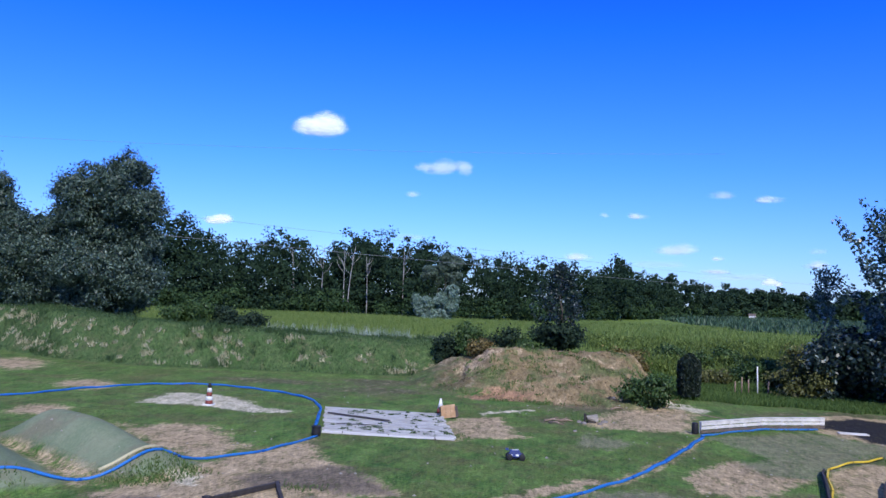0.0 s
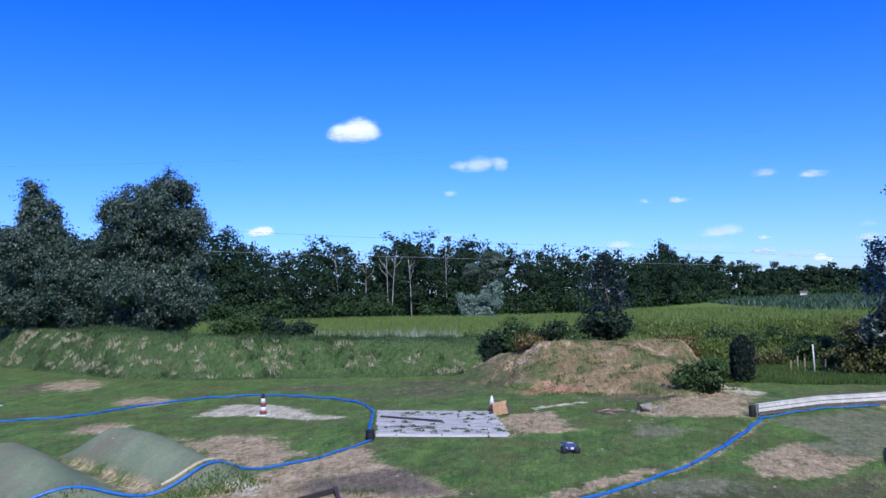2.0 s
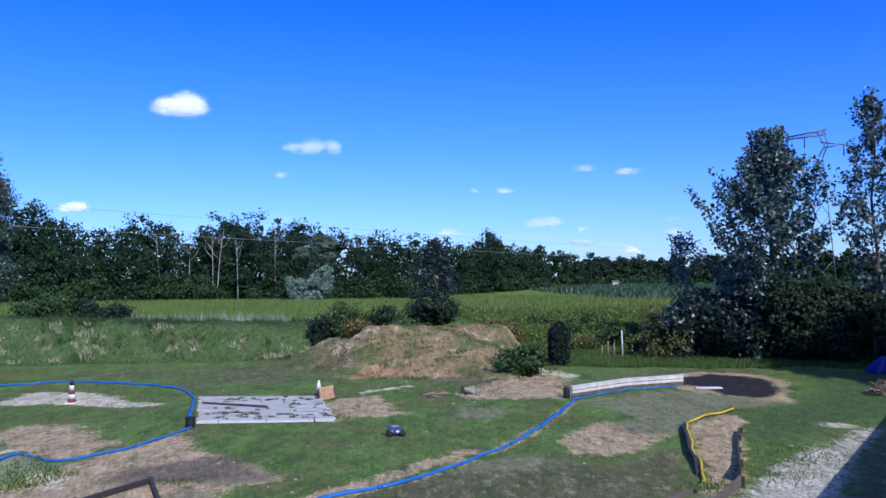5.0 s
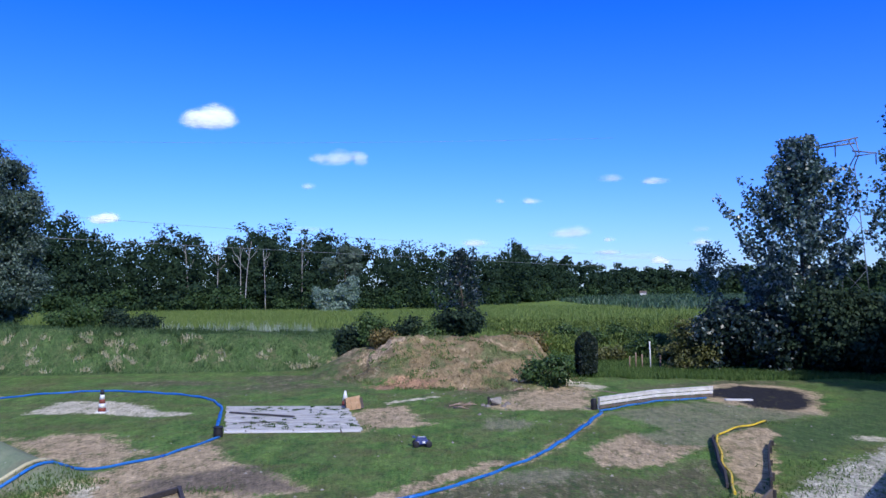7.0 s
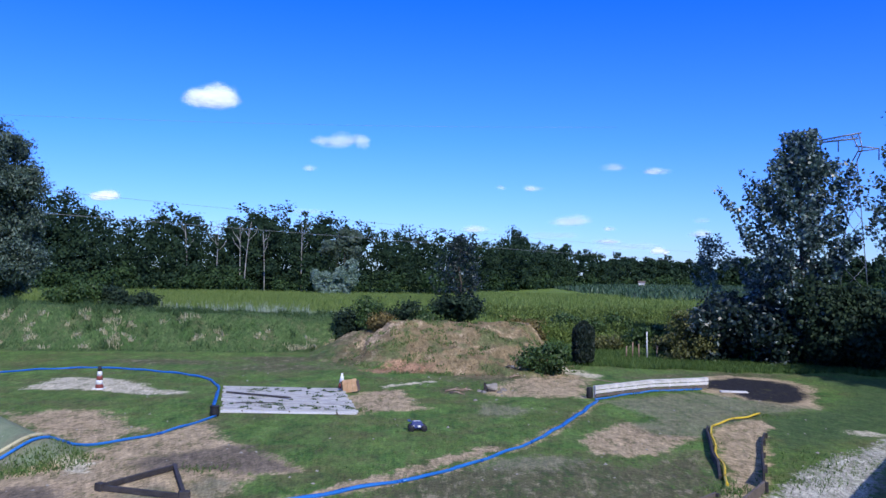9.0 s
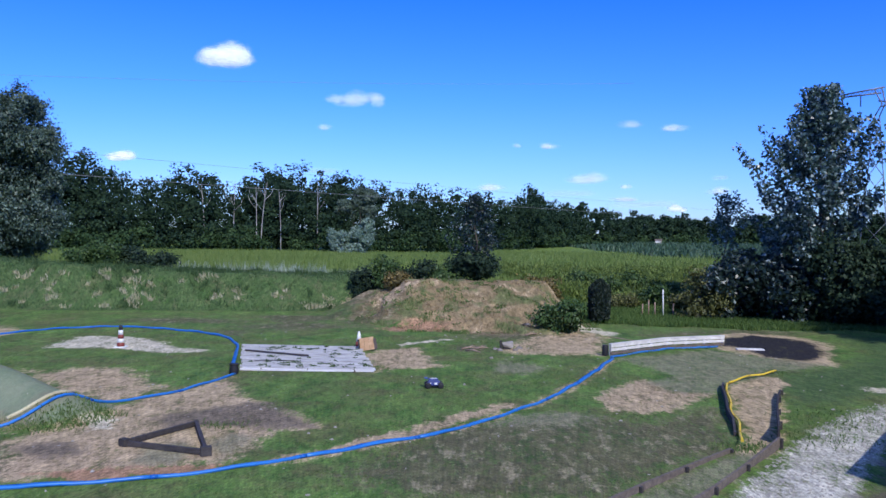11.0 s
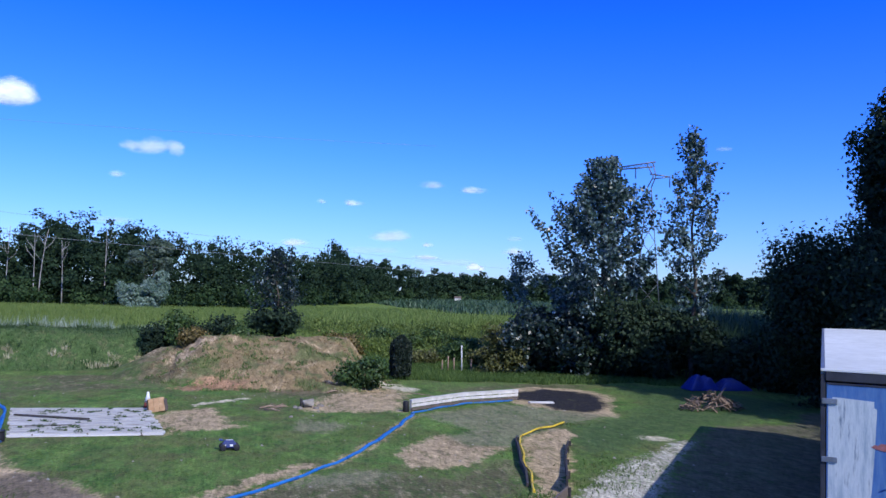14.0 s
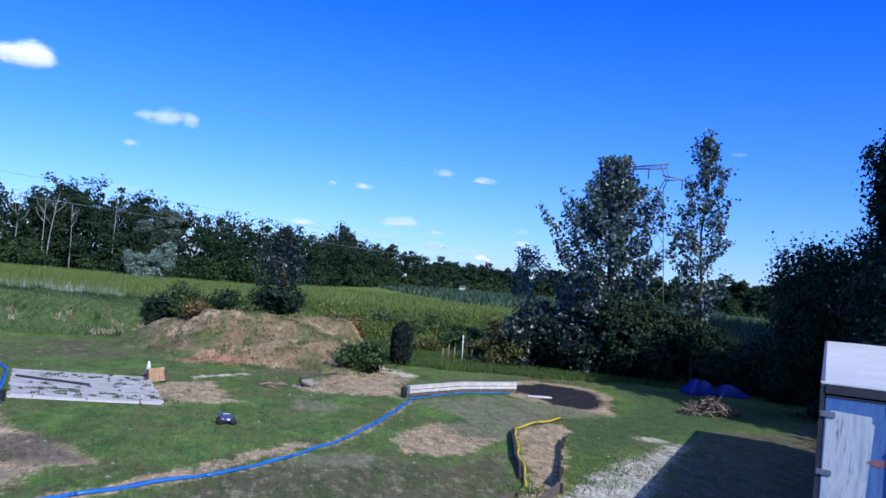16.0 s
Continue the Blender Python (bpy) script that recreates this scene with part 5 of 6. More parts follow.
# ---- cones and crate ----
def marker_cone(x, y, h, label, lean=0.0):
    t = thing("traffic_cone", (x, y, hz(x, y) - 0.005), label, "cone", "marker cones", rx=lean)
    part("base", boxed(-0.19, 0.19, -0.19, 0.19, 0, 0.05, 0.015), M_CONE_WHITE, t, "dirty cream base")
    r0, r1 = 0.15, 0.055
    cuts = [(0.05, 0.22, M_CONE_RED), (0.22, 0.40, M_CONE_WHITE), (0.40, 0.58, M_CONE_RED), (0.58, 0.78, M_CONE_WHITE), (0.78, 1.0, M_CONE_BLACK)]
    for a, b, m in cuts:
        ra, rb = r0 + (r1 - r0) * a, r0 + (r1 - r0) * b
        part("band", lathe([(ra, a * h), (rb, b * h)], 20), m, t, {M_CONE_RED.name: "faded red band", M_CONE_WHITE.name: "white band", M_CONE_BLACK.name: "black tip"}[m.name])


marker_cone(-12.48, 29.75, 0.84, "tall red and white banded cone with a black tip on sand")
marker_cone(-26.0, 32.1, 0.84, "tall red and white banded cone by the far bend")


def small_cone(x, y):
    t = thing("traffic_cone", (x, y, hz(x, y)), "small white cone standing behind the wooden crate", "cone", "marker cones")
    part("base", boxed(-0.17, 0.17, -0.17, 0.17, 0, 0.03, 0.01), M_CONE_BLACK, t)
    part("band", lathe([(0.15, 0.03), (0.115, 0.25)], 18), M_CONE_RED, t, "red lower band")
    part("band", lathe([(0.115, 0.25), (0.03, 0.62)], 18), M_CONE_WHITE, t, "white upper part")


small_cone(-3.72, 30.75)


def crate(x, y):
    t = thing("crate", (x, y, hz(x, y)), "orange plywood crate panel leaning at the deck's corner", "crate", turn=-8, ry=-11)
    tilt = pose(0, 0, 0, -14, 0, 0)
    for i in range(3):
        part("slat", boxed(-0.27 + i * 0.185, -0.095 + i * 0.185, -0.015, 0.012, 0.02, 0.50, 0.006, tilt), M_PLY, t)
    part("batten", boxed(-0.28, 0.28, 0.012, 0.05, 0.06, 0.13, 0.006, tilt), M_PLANK_BROWN, t)
    part("batten", boxed(-0.28, 0.28, 0.012, 0.05, 0.38, 0.45, 0.006, tilt), M_PLANK_BROWN, t)
    part("side", boxed(-0.31, -0.28, -0.02, 0.36, 0, 0.46, 0.006), M_PLANK_DARK, t, "dark side board")
    part("side", boxed(0.275, 0.30, 0.03, 0.36, 0, 0.40, 0.006), M_PLANK_BROWN, t)


crate(-3.3, 29.95)


# ---- low plank wall ----
def plank_wall():
    pts = [(5.7, 29.85), (8.3, 31.95), (10.9, 33.0)]
    t = thing("plank_wall", (pts[0][0], pts[0][1], 0), "low whitewashed plank wall edging the track's bend", "wall")
    ox, oy = pts[0]
    for (ax, ay), (bx, by) in zip(pts, pts[1:]):
        d = math.hypot(bx - ax, by - ay)
        m = pose(ax - ox, ay - oy, 0, 0, 0, math.degrees(math.atan2(by - ay, bx - ax)))
        for k, (z0, z1) in enumerate(((0.02, 0.115), (0.15, 0.255), (0.285, 0.39))):
            half = d / 2
            for s in (0, 1):
                part("plank", boxed(s * half + 0.004, (s + 1) * half - 0.004, -0.02 - 0.004 * k, 0.02, z0, z1, 0.006, m), M_PLANK_BROWN if k == 0 else M_PLANK_WHITE, t)
        n = int(d / 0.8)
        for k in range(n + 1):
            u = 0.05 + (d - 0.1) * k / n
            part("post", boxed(u - 0.035, u + 0.035, 0.022, 0.09, -0.05, 0.395, 0.006, m), M_PLANK_WHITE, t)
        part("cap", boxed(0, d, -0.035, 0.10, 0.40, 0.43, 0.006, m), M_PLANK_WHITE, t)


plank_wall()
dr = thing("roll", (5.48, 29.75, 0), "black rubber roll at the end of the plank wall", "roll")
part("body", lathe([(0.10, 0), (0.115, 0.03), (0.115, 0.36), (0.09, 0.40)], 18), M_RUBBER, dr)
sl = thing("slab", (11.55, 31.9, hz(11.5, 32.5)), "white flat slab beside the dark patch", "slab", turn=-4)
part("plate", boxed(-0.52, 0.52, -0.16, 0.16, 0, 0.05, 0.015), M_PLANK_WHITE, sl)


# ---- dirt lane between boards ----
def board_line(name, pts, thick, mat, label, posts=True, group="lane boards"):
    t = thing(name, (pts[0][0], pts[0][1], 0), label, "board", group)
    ox, oy = pts[0][:2]
    for (ax, ay, ah), (bx, by, bh) in zip(pts, pts[1:]):
        d = math.hypot(bx - ax, by - ay)
        m = pose(ax - ox, ay - oy, 0, 0, 0, math.degrees(math.atan2(by - ay, bx - ax)))
        bm = boxed(0, d, -thick / 2, thick / 2, 0.0, 1.0, 0.006)
        for v in bm.verts:
            f = v.co.x / d
            v.co.z = -0.06 + v.co.z * (ah + (bh - ah) * f + 0.06)
        bmesh.ops.transform(bm, matrix=m, verts=bm.verts)
        part("board", bm, mat, t)
        if posts:
            part("post", boxed(0.02, 0.09, thick / 2, thick / 2 + 0.06, -0.1, ah - 0.01, 0.006, m), M_PLANK_DARK, t)
    return t


YEL = [(10.45, 26.5), (9.8, 25.85), (9.2, 25.45), (8.65, 24.85), (8.15, 24.3), (7.85, 23.5), (7.6, 22.6), (7.3, 21.5), (6.95, 20.4), (6.75, 19.3), (6.4, 18.2), (6.2, 17.4)]
board_line("lane_board", [(8.0, 24.2, 0.10), (7.70, 23.4, 0.15), (7.44, 22.4, 0.18), (7.13, 21.3, 0.20), (6.80, 20.2, 0.20), (6.60, 19.2, 0.17), (6.3, 18.2, 0.08)], 0.06, M_PLANK_DARK, "dark tarred board under the yellow pipe", False)
pipe_run("lane_pipe", YEL, 0.031, M_YELLOW, "bright yellow plastic pipe along the dirt lane", "lane pipes", 1.5, 0.06, M_YELLOW_DARK)
board_line("lane_board", [(9.25, 23.1, 0.13), (8.75, 22.0, 0.17), (8.15, 20.5, 0.14), (7.55, 18.9, 0.20), (6.98, 17.45, 0.42)], 0.05, M_PLANK_DARK, "dark tarred board on the lane's edge", True)
board_line("lane_board", [(6.92, 17.25, 0.22), (5.6, 15.5, 0.14), (4.55, 14.1, 0.13), (2.8, 11.9, 0.13)], 0.055, M_PLANK_BROWN, "grey-brown plank edging the green lane beside the gravel")
board_line("lane_board", [(5.75, 16.85, 0.07), (4.4, 15.35, 0.11), (3.25, 14.1, 0.12), (1.5, 12.1, 0.12)], 0.055, M_PLANK_BROWN, "grey-brown plank edging the green lane beside the lawn")


# ---- triangle of beams ----
def triangle():
    a, b, c = (-6.75, 16.3), (-5.85, 18.05), (-4.9, 15.75)
    t = thing("triangle_frame", (a[0], a[1], hz(*a)), "dark triangular frame of charred beams lying on bare soil", "frame")
    for (p, q, z) in ((a, b, 0.02), (b, c, 0.03), (c, a, 0.01)):
        d = Vector((q[0] - p[0], q[1] - p[1], 0))
        m = pose(p[0] - a[0], p[1] - a[1], z, 0, 0, math.degrees(math.atan2(d.y, d.x)))
        part("beam", boxed(-0.05, d.length + 0.05, -0.042, 0.042, 0, 0.11, 0.012, m), M_PLANK_DARK, t)
    part("block", boxed(-0.11, 0.11, -0.09, 0.09, 0.0, 0.18, 0.02, pose(c[0] - a[0], c[1] - a[1], 0, 0, 0, 20)), M_PLANK_DARK, t)
    part("block", boxed(-0.10, 0.10, -0.08, 0.08, 0.0, 0.16, 0.02, pose(0, 0, 0, 0, 0, -30)), M_PLANK_DARK, t)


triangle()


# ---- stones, sticks ----
def rock(rng, r):
    bm = bmesh.new()
    bmesh.ops.create_icosphere(bm, subdivisions=2, radius=r)
    for v in bm.verts:
        v.co *= 1 + 0.55 * noise.noise(v.co * (1.9 / r) + Vector((rng.random() * 9, 3, 1)))
        v.co.z *= 0.65
    return bm


M_STONE_GREY = simple("grey_rough_stone", (0.13, 0.115, 0.10), (0.32, 0.29, 0.26), 5.0, 0.9, bump=0.8, dist=0.04)
rr = random.Random(3)
bk = thing("block", (1.95, 31.0, hz(1.95, 31.0) - 0.02), "broken pale concrete block standing at the edge of the bare soil", "block", turn=14)
bm_ = boxed(-0.20, 0.24, -0.12, 0.12, 0.10, 0.30, 0.03)
for v_ in bm_.verts:
    v_.co += Vector((0.05, 0.03, 0.05)) * noise.noise(v_.co * 6.0)
part("cap", bm_, M_STONE, bk)
# the shaded hollow under the cap is made as a dark box
part("foot", boxed(-0.16, 0.16, -0.08, 0.08, 0.0, 0.098, 0.02), M_PLANK_DARK, bk, "dark foot with the shade below the cap put into its colour")
part("stake", boxed(-0.29, -0.21, -0.06, 0.04, 0.0, 0.36, 0.012), M_PLANK_DARK, bk, "black stake against the block")
for x, y, r in ((1.65, 30.6, 0.13), (2.25, 30.65, 0.12), (1.5, 30.9, 0.11), (2.45, 31.3, 0.14), (1.25, 28.6, 0.07), (3.2, 36.4, 0.16), (3.5, 36.2, 0.12)):
    st = thing("stone", (x, y, hz(x, y)), "pale rough stone at the edge of the bare soil", "stone", "stones by the mound")
    part("body", rock(rr, r), M_STONE_GREY, st)
for i, (x, y, l, a) in enumerate([(0.2, 30.6, 0.9, 20), (0.35, 30.2, 0.7, -35), (1.9, 31.0, 0.6, 70), (0.75, 30.9, 0.5, 5), (3.0, 34.9, 0.8, 40)]):
    st = thing("branch", (x, y, hz(x, y) + 0.02), "dead forked branch lying on the grass", "branch", "fallen branches", turn=a)
    part("stem", tube([(0, 0, 0.02), (l * 0.4, 0.05, 0.07), (l, -0.04, 0.03)], [0.035, 0.028, 0.012], 7), M_STICK, st)
    part("twig", tube([(l * 0.4, 0.05, 0.07), (l * 0.6, 0.2, 0.12), (l * 0.8, 0.26, 0.05)], [0.018, 0.013, 0.006], 6), M_STICK, st)

# stakes of the old fence
for i, (dx, hgt, mat, label) in enumerate([(0.0, 1.5, M_CONE_WHITE, "white marker post in the long grass"), (-0.45, 0.8, M_STICK, "reddish brown stake"), (-0.8, 0.9, M_STICK, "reddish brown stake"),
                                           (-1.15, 0.7, M_STICK, "reddish brown stake"), (0.5, 0.75, M_STICK, "reddish brown stake")]):
    x, y = 11.24 + dx, 44.1
    st = thing("post", (x, y, hz(x, y) - 0.1), label if i == 0 else "weathered " + label + " in the long grass", "post", "fence stakes" if i else "")
    part("shaft", tube([(0, 0, 0), (0.02 * (i - 2), 0, hgt + 0.1)], 0.035, 8), mat, st)


# ---- toy buggy ----
def buggy(x, y):
    t = thing("toy_buggy", (x, y, hz(x, y) + 0.065), "dark blue and white radio-controlled buggy on the lawn", "toy car", turn=8)
    t.scale = (1.12, 1.12, 1.25)
    part("chassis", boxed(-0.20, 0.20, -0.06, 0.06, -0.02, 0.012, 0.01), M_CONE_BLACK, t)
    bm = boxed(-0.20, 0.20, -0.095, 0.095, 0.012, 0.17, 0.02)
    for v in bm.verts:
        if v.co.z > 0.09:
            v.co.x, v.co.y = v.co.x * 0.6 - 0.02, v.co.y * 0.7
    part("shell", bm, M_CAR, t)
    for y0 in (-0.05, 0.03):
        part("stripe", boxed(-0.09, 0.07, y0, y0 + 0.02, 0.165, 0.174, 0.002), M_CONE_WHITE, t, "white stripe")
    part("side_panel", boxed(-0.19, -0.09, -0.105, -0.09, 0.03, 0.085, 0.004), M_CONE_WHITE, t, "white side panel")
    part("side_panel", boxed(0.0, 0.07, -0.105, -0.09, 0.04, 0.085, 0.004), M_CONE_WHITE, t, "white side panel")
    part("wing", boxed(-0.25, -0.17, -0.11, 0.11, 0.17, 0.185, 0.006), M_CAR, t)
    for s in (-1, 1):
        part("shock_tower", boxed(s * 0.15 - 0.006, s * 0.15 + 0.006, -0.06, 0.06, 0.0, 0.09, 0.002), M_CONE_BLACK, t)
    for sx in (-0.16, 0.16):
        for sy in (-0.125, 0.125):
            m = pose(sx, sy, 0.02, 90, 0, 0)
            bm = lathe([(0.045, -0.035), (0.07, -0.035), (0.077, -0.02), (0.077, 0.02), (0.07, 0.035), (0.045, 0.035)], 18)
            bmesh.ops.transform(bm, matrix=m, verts=bm.verts)
            w = part("wheel", bm, M_RUBBER, t)
            bm = lathe([(0.02, -0.037), (0.036, -0.037), (0.036, 0.037), (0.02, 0.037)], 16)
            bmesh.ops.transform(bm, matrix=m, verts=bm.verts)
            part("rim", bm, M_CONE_BLACK, w)
            part("arm", tube([(sx * 0.9, sy * 0.35, 0.0), (sx, sy * 0.8, 0.02)], 0.008, 6), M_CONE_BLACK, t)


buggy(-0.62, 23.1)


# ---- heap and tarpaulins ----
def brush_heap(x, y):
    rng = random.Random(8)
    t = thing("brush_heap", (x, y, hz(x, y)), "heap of brown cut branches at the edge of the lawn", "brush heap")
    for i in range(150):
        a, r = rng.uniform(0, 6.28), rng.uniform(0, 1) ** 0.6
        px, py = 1.35 * r * math.cos(a), 0.7 * r * math.sin(a)
        z = 0.75 * (1 - r) * rng.uniform(0.5, 1.0) + 0.03
        b, e, l = rng.uniform(0, 6.28), rng.uniform(-0.15, 0.9), rng.uniform(0.2, 0.65)
        d = Vector((math.cos(b) * math.cos(e), math.sin(b) * math.cos(e), math.sin(e))) * l / 2
        c = Vector((px, py, z + abs(d.z) * 0.6))
        part("stick", tube([c - d, c + Vector((0.03, 0.02, 0.02)), c + d], [0.028, 0.024, 0.012], 5), M_STICK if i % 3 else M_BARK, t)


brush_heap(18.1, 29.9)


def tarp(x, y, w, h, label):
    bm = bmesh.new()
    bmesh.ops.create_grid(bm, x_segments=18, y_segments=14, size=1)
    for v in bm.verts:
        r = max(abs(v.co.x), abs(v.co.y))
        z = h * (1 - r ** 2.2) * (0.9 + 0.22 * noise.noise(Vector((v.co.x * 2.2 + x, v.co.y * 2.2, 1))))
        v.co = Vector((v.co.x * w, v.co.y * w * 0.7, max(0.01, z)))
    for f in bm.faces:
        f.smooth = True
    bmesh.ops.solidify(bm, geom=bm.faces[:], thickness=0.01)
    t = thing("tarpaulin", (x, y, hz(x, y) + 0.02), label, "tarpaulin", "tarpaulins")
    part("sheet", bm, M_TARP, t)


tarp(21.4, 36.3, 0.80, 0.80, "crumpled blue tarpaulin heap in the shade")
tarp(23.1, 36.4, 0.90, 0.55, "low blue tarpaulin over a heap in the shade")


# ---- semi-trailer ----
def text_mesh(body, size):
    cu = bpy.data.curves.new("lettering", "FONT")
    cu.body, cu.size, cu.extrude = body, size, 0.002
    tmp = new("lettering", cu)
    me = bpy.data.meshes.new_from_object(tmp.evaluated_get(bpy.context.evaluated_depsgraph_get()))
    bpy.data.objects.remove(tmp)
    bm = bmesh.new()
    bm.from_mesh(me)
    bpy.data.meshes.remove(me)
    return bm


def trailer():
    W, L, Z0, Z1 = 2.42, 13.2, 0.86, 3.40
    x, y = 9.09, 11.68
    t = thing("box_trailer", (x, y, hz(x, y)), "white box trailer with weathered blue-white rear doors on gravel", "trailer", turn=-38, rx=1.2)
    part("side_panel", boxed(0, 0.05, 0.06, L, Z0, Z1 - 0.06, 0.008), M_SIDE, t)
    part("side_panel", boxed(W - 0.05, W, 0.06, L, Z0, Z1 - 0.06, 0.008), M_SIDE, t)
    part("front_panel", boxed(0.05, W - 0.05, L - 0.05, L, Z0, Z1 - 0.06, 0.008), M_SIDE, t)
    part("floor", boxed(0.05, W - 0.05, 0.05, L - 0.05, Z0, Z0 + 0.1, 0.005), M_TRIM_DARK, t)
    bm = bmesh.new()
    bmesh.ops.create_grid(bm, x_segments=6, y_segments=24, size=1)
    for v in bm.verts:
        v.co = Vector((W / 2 + v.co.x * (W / 2 - 0.05), L / 2 + v.co.y * (L / 2 - 0.03), Z1 - 0.012 + 0.012 * (1 - v.co.x ** 2) + 0.006 * noise.noise(v.co * 5)))
    bmesh.ops.solidify(bm, geom=bm.faces[:], thickness=-0.03)
    part("roof", bm, M_ROOF_WHITE, t, "weathered white roof sheet")
    for x0, x1 in ((-0.012, 0.06), (W - 0.06, W + 0.012)):
        part("roof_rail", boxed(x0, x1, 0.0, L, Z1 - 0.07, Z1 + 0.012, 0.008), M_TRIM, t)
        part("corner_post", boxed(x0, x1, -0.03, 0.09, Z0 - 0.03, Z1 - 0.072, 0.008), M_TRIM_DARK, t)
        part("side_rail", boxed(x0, x1, 0.1, L, Z0 - 0.06, Z0 + 0.02, 0.008), M_TRIM, t)
    part("header", boxed(0.062, W - 0.062, -0.05, 0.06, Z1 - 0.17, Z1 - 0.02, 0.01), M_TRIM_DARK, t)
    part("header_lip", boxed(-0.01, W + 0.01, -0.06, 0.02, Z1 - 0.018, Z1 + 0.02, 0.008), M_ROOF_WHITE, t)
    zt = Z1 - 0.20
    mid = W / 2
    for s in (0, 1):
        x0, x1 = (0.075, mid - 0.015) if s == 0 else (mid + 0.015, W - 0.075)
        d = part("door", boxed(x0, x1, -0.035, 0.02, Z0 + 0.06, zt, 0.012), M_DOOR, t, "faded blue lacquered door with a paler patch")
        # a paler patch on each door, with an outline of its own
        bm = bmesh.new()
        if s == 0:
            ring = [(x0 + 0.02, Z0 + 0.10), (x0 + 0.60, Z0 + 0.10), (x0 + 0.66, Z0 + 0.70), (x0 + 0.70, Z0 + 1.30), (x0 + 0.73, zt - 0.38), (x0 + 0.69, zt - 0.36), (x0 + 0.69, zt - 0.26), (x0 + 0.10, zt - 0.23), (x0 + 0.03, zt - 0.33)]
        else:
            ring = [(x0 + 0.03, Z0 + 0.10), (x0 + 0.42, Z0 + 0.10), (x0 + 0.52, Z0 + 0.62), (x0 + 0.72, Z0 + 1.10), (x0 + 0.74, zt - 0.20), (x0 + 0.05, zt - 0.22)]
        lo, hi = [[bm.verts.new((a, yy, b)) for a, b in ring] for yy in (-0.034, -0.038)]
        bm.faces.new(hi)
        bm.faces.new(lo[::-1])
        for k in range(len(ring)):
            bm.faces.new((lo[k - 1], lo[k], hi[k], hi[k - 1]))
        bmesh.ops.recalc_face_normals(bm, faces=bm.faces)
        part("overpaint", bm, M_DOOR_WHITE if s == 0 else M_DOOR_PALE, d, "worn white patch with ragged edges and dark streaks" if s == 0 else "pale blue patch")
        bx = mid - 0.10 if s == 0 else mid + 0.10
        part("lock_bar", tube([(bx, -0.085, Z0 + 0.03), (bx, -0.085, zt + 0.06)], 0.022, 10), M_STEEL, d)
        sx = mid - 0.05 if s == 0 else mid + 0.05
        part("seal_strip", boxed(sx - 0.022, sx + 0.022, -0.075, -0.036, Z0 + 0.07, zt - 0.01, 0.006), M_ROOF_WHITE, d)
        for z in (Z0 + 0.12, Z0 + 0.85, zt - 0.75, zt - 0.10):
            part("bar_guide", boxed(bx - 0.055, bx + 0.055, -0.105, -0.036, z - 0.03, z + 0.03, 0.006), M_TRIM_DARK, d)
        hx = bx - 0.13 if s == 0 else bx + 0.13
        part("handle", tube([(bx, -0.11, Z0 + 0.86), (hx, -0.11, Z0 + 0.80)], 0.014, 8), M_STEEL, d)
        ex = x0 if s == 0 else x1
        for z in (Z0 + 0.08, Z0 + 1.1, zt - 0.30):
            e0, e1 = (ex - 0.07, ex + 0.16) if s == 0 else (ex - 0.16, ex + 0.07)
            part("hinge", boxed(e0, e1, -0.062, -0.034, z - 0.045, z + 0.045, 0.008), M_TRIM, d)
        for zz, nm in ((Z0 + 0.065, "bottom_seal"), (zt - 0.03, "top_seal")):
            part(nm, boxed(x0 + 0.01, x1 - 0.01, -0.045, -0.034, zz, zz + 0.03, 0.004), M_TRIM_DARK, d)
        if s == 0:
            for k, word in enumerate(("80", "90")):
                bm = text_mesh(word, 0.14)
                bmesh.ops.transform(bm, matrix=pose(0.20 + k * 0.26, -0.041, Z0 + 0.16, 90, 0, 0), verts=bm.verts)
                part("speed_number", bm, M_INK, d, "black speed limit number")
            bm = bmesh.new()
            ring = [(0, 0.02), (0.05, 0.06), (0.10, 0.05), (0.14, 0.085), (0.27, 0.08), (0.25, 0.04), (0.27, 0.0), (0.2, -0.035), (0.13, -0.02), (0.08, -0.01)]
            lo, hi = [[bm.verts.new((0.72 + a, yy, Z0 + 1.34 + b)) for a, b in ring] for yy in (-0.0385, -0.0425)]
            bm.faces.new(hi)
            bm.faces.new(lo[::-1])
            for k in range(len(ring)):
                bm.faces.new((lo[k - 1], lo[k], hi[k], hi[k - 1]))
            bmesh.ops.recalc_face_normals(bm, faces=bm.faces)
            part("rust_mark", bm, simple("rust_red_paint", (0.26, 0.09, 0.09), (0.36, 0.17, 0.17), 14.0, 0.7), d, "faded red paint smear")
    part("cap_plate", boxed(mid - 0.17, mid + 0.17, -0.10, -0.052, zt - 0.04, zt + 0.07, 0.008), M_TRIM_DARK, t, "dark plate over the lock bars")
    part("sill", boxed(-0.01, W + 0.01, -0.05, 0.06, Z0 - 0.09, Z0 + 0.03, 0.01), M_TRIM, t)
    part("bumper", boxed(0.1, W - 0.1, -0.02, 0.10, 0.45, 0.60, 0.015), M_TRIM_DARK, t)
    for x0 in (0.06, W - 0.42):
        part("rear_lamp", boxed(x0, x0 + 0.36, -0.075, -0.052, Z0 - 0.085, Z0 + 0.0, 0.008), M_ORANGE, t, "orange and red rear lamp")
    for x0 in (0.5, W - 0.62):
        part("frame_rail", boxed(x0, x0 + 0.12, 0.1, L - 0.3, 0.62, Z0 - 0.002, 0.01), M_TRIM_DARK, t)
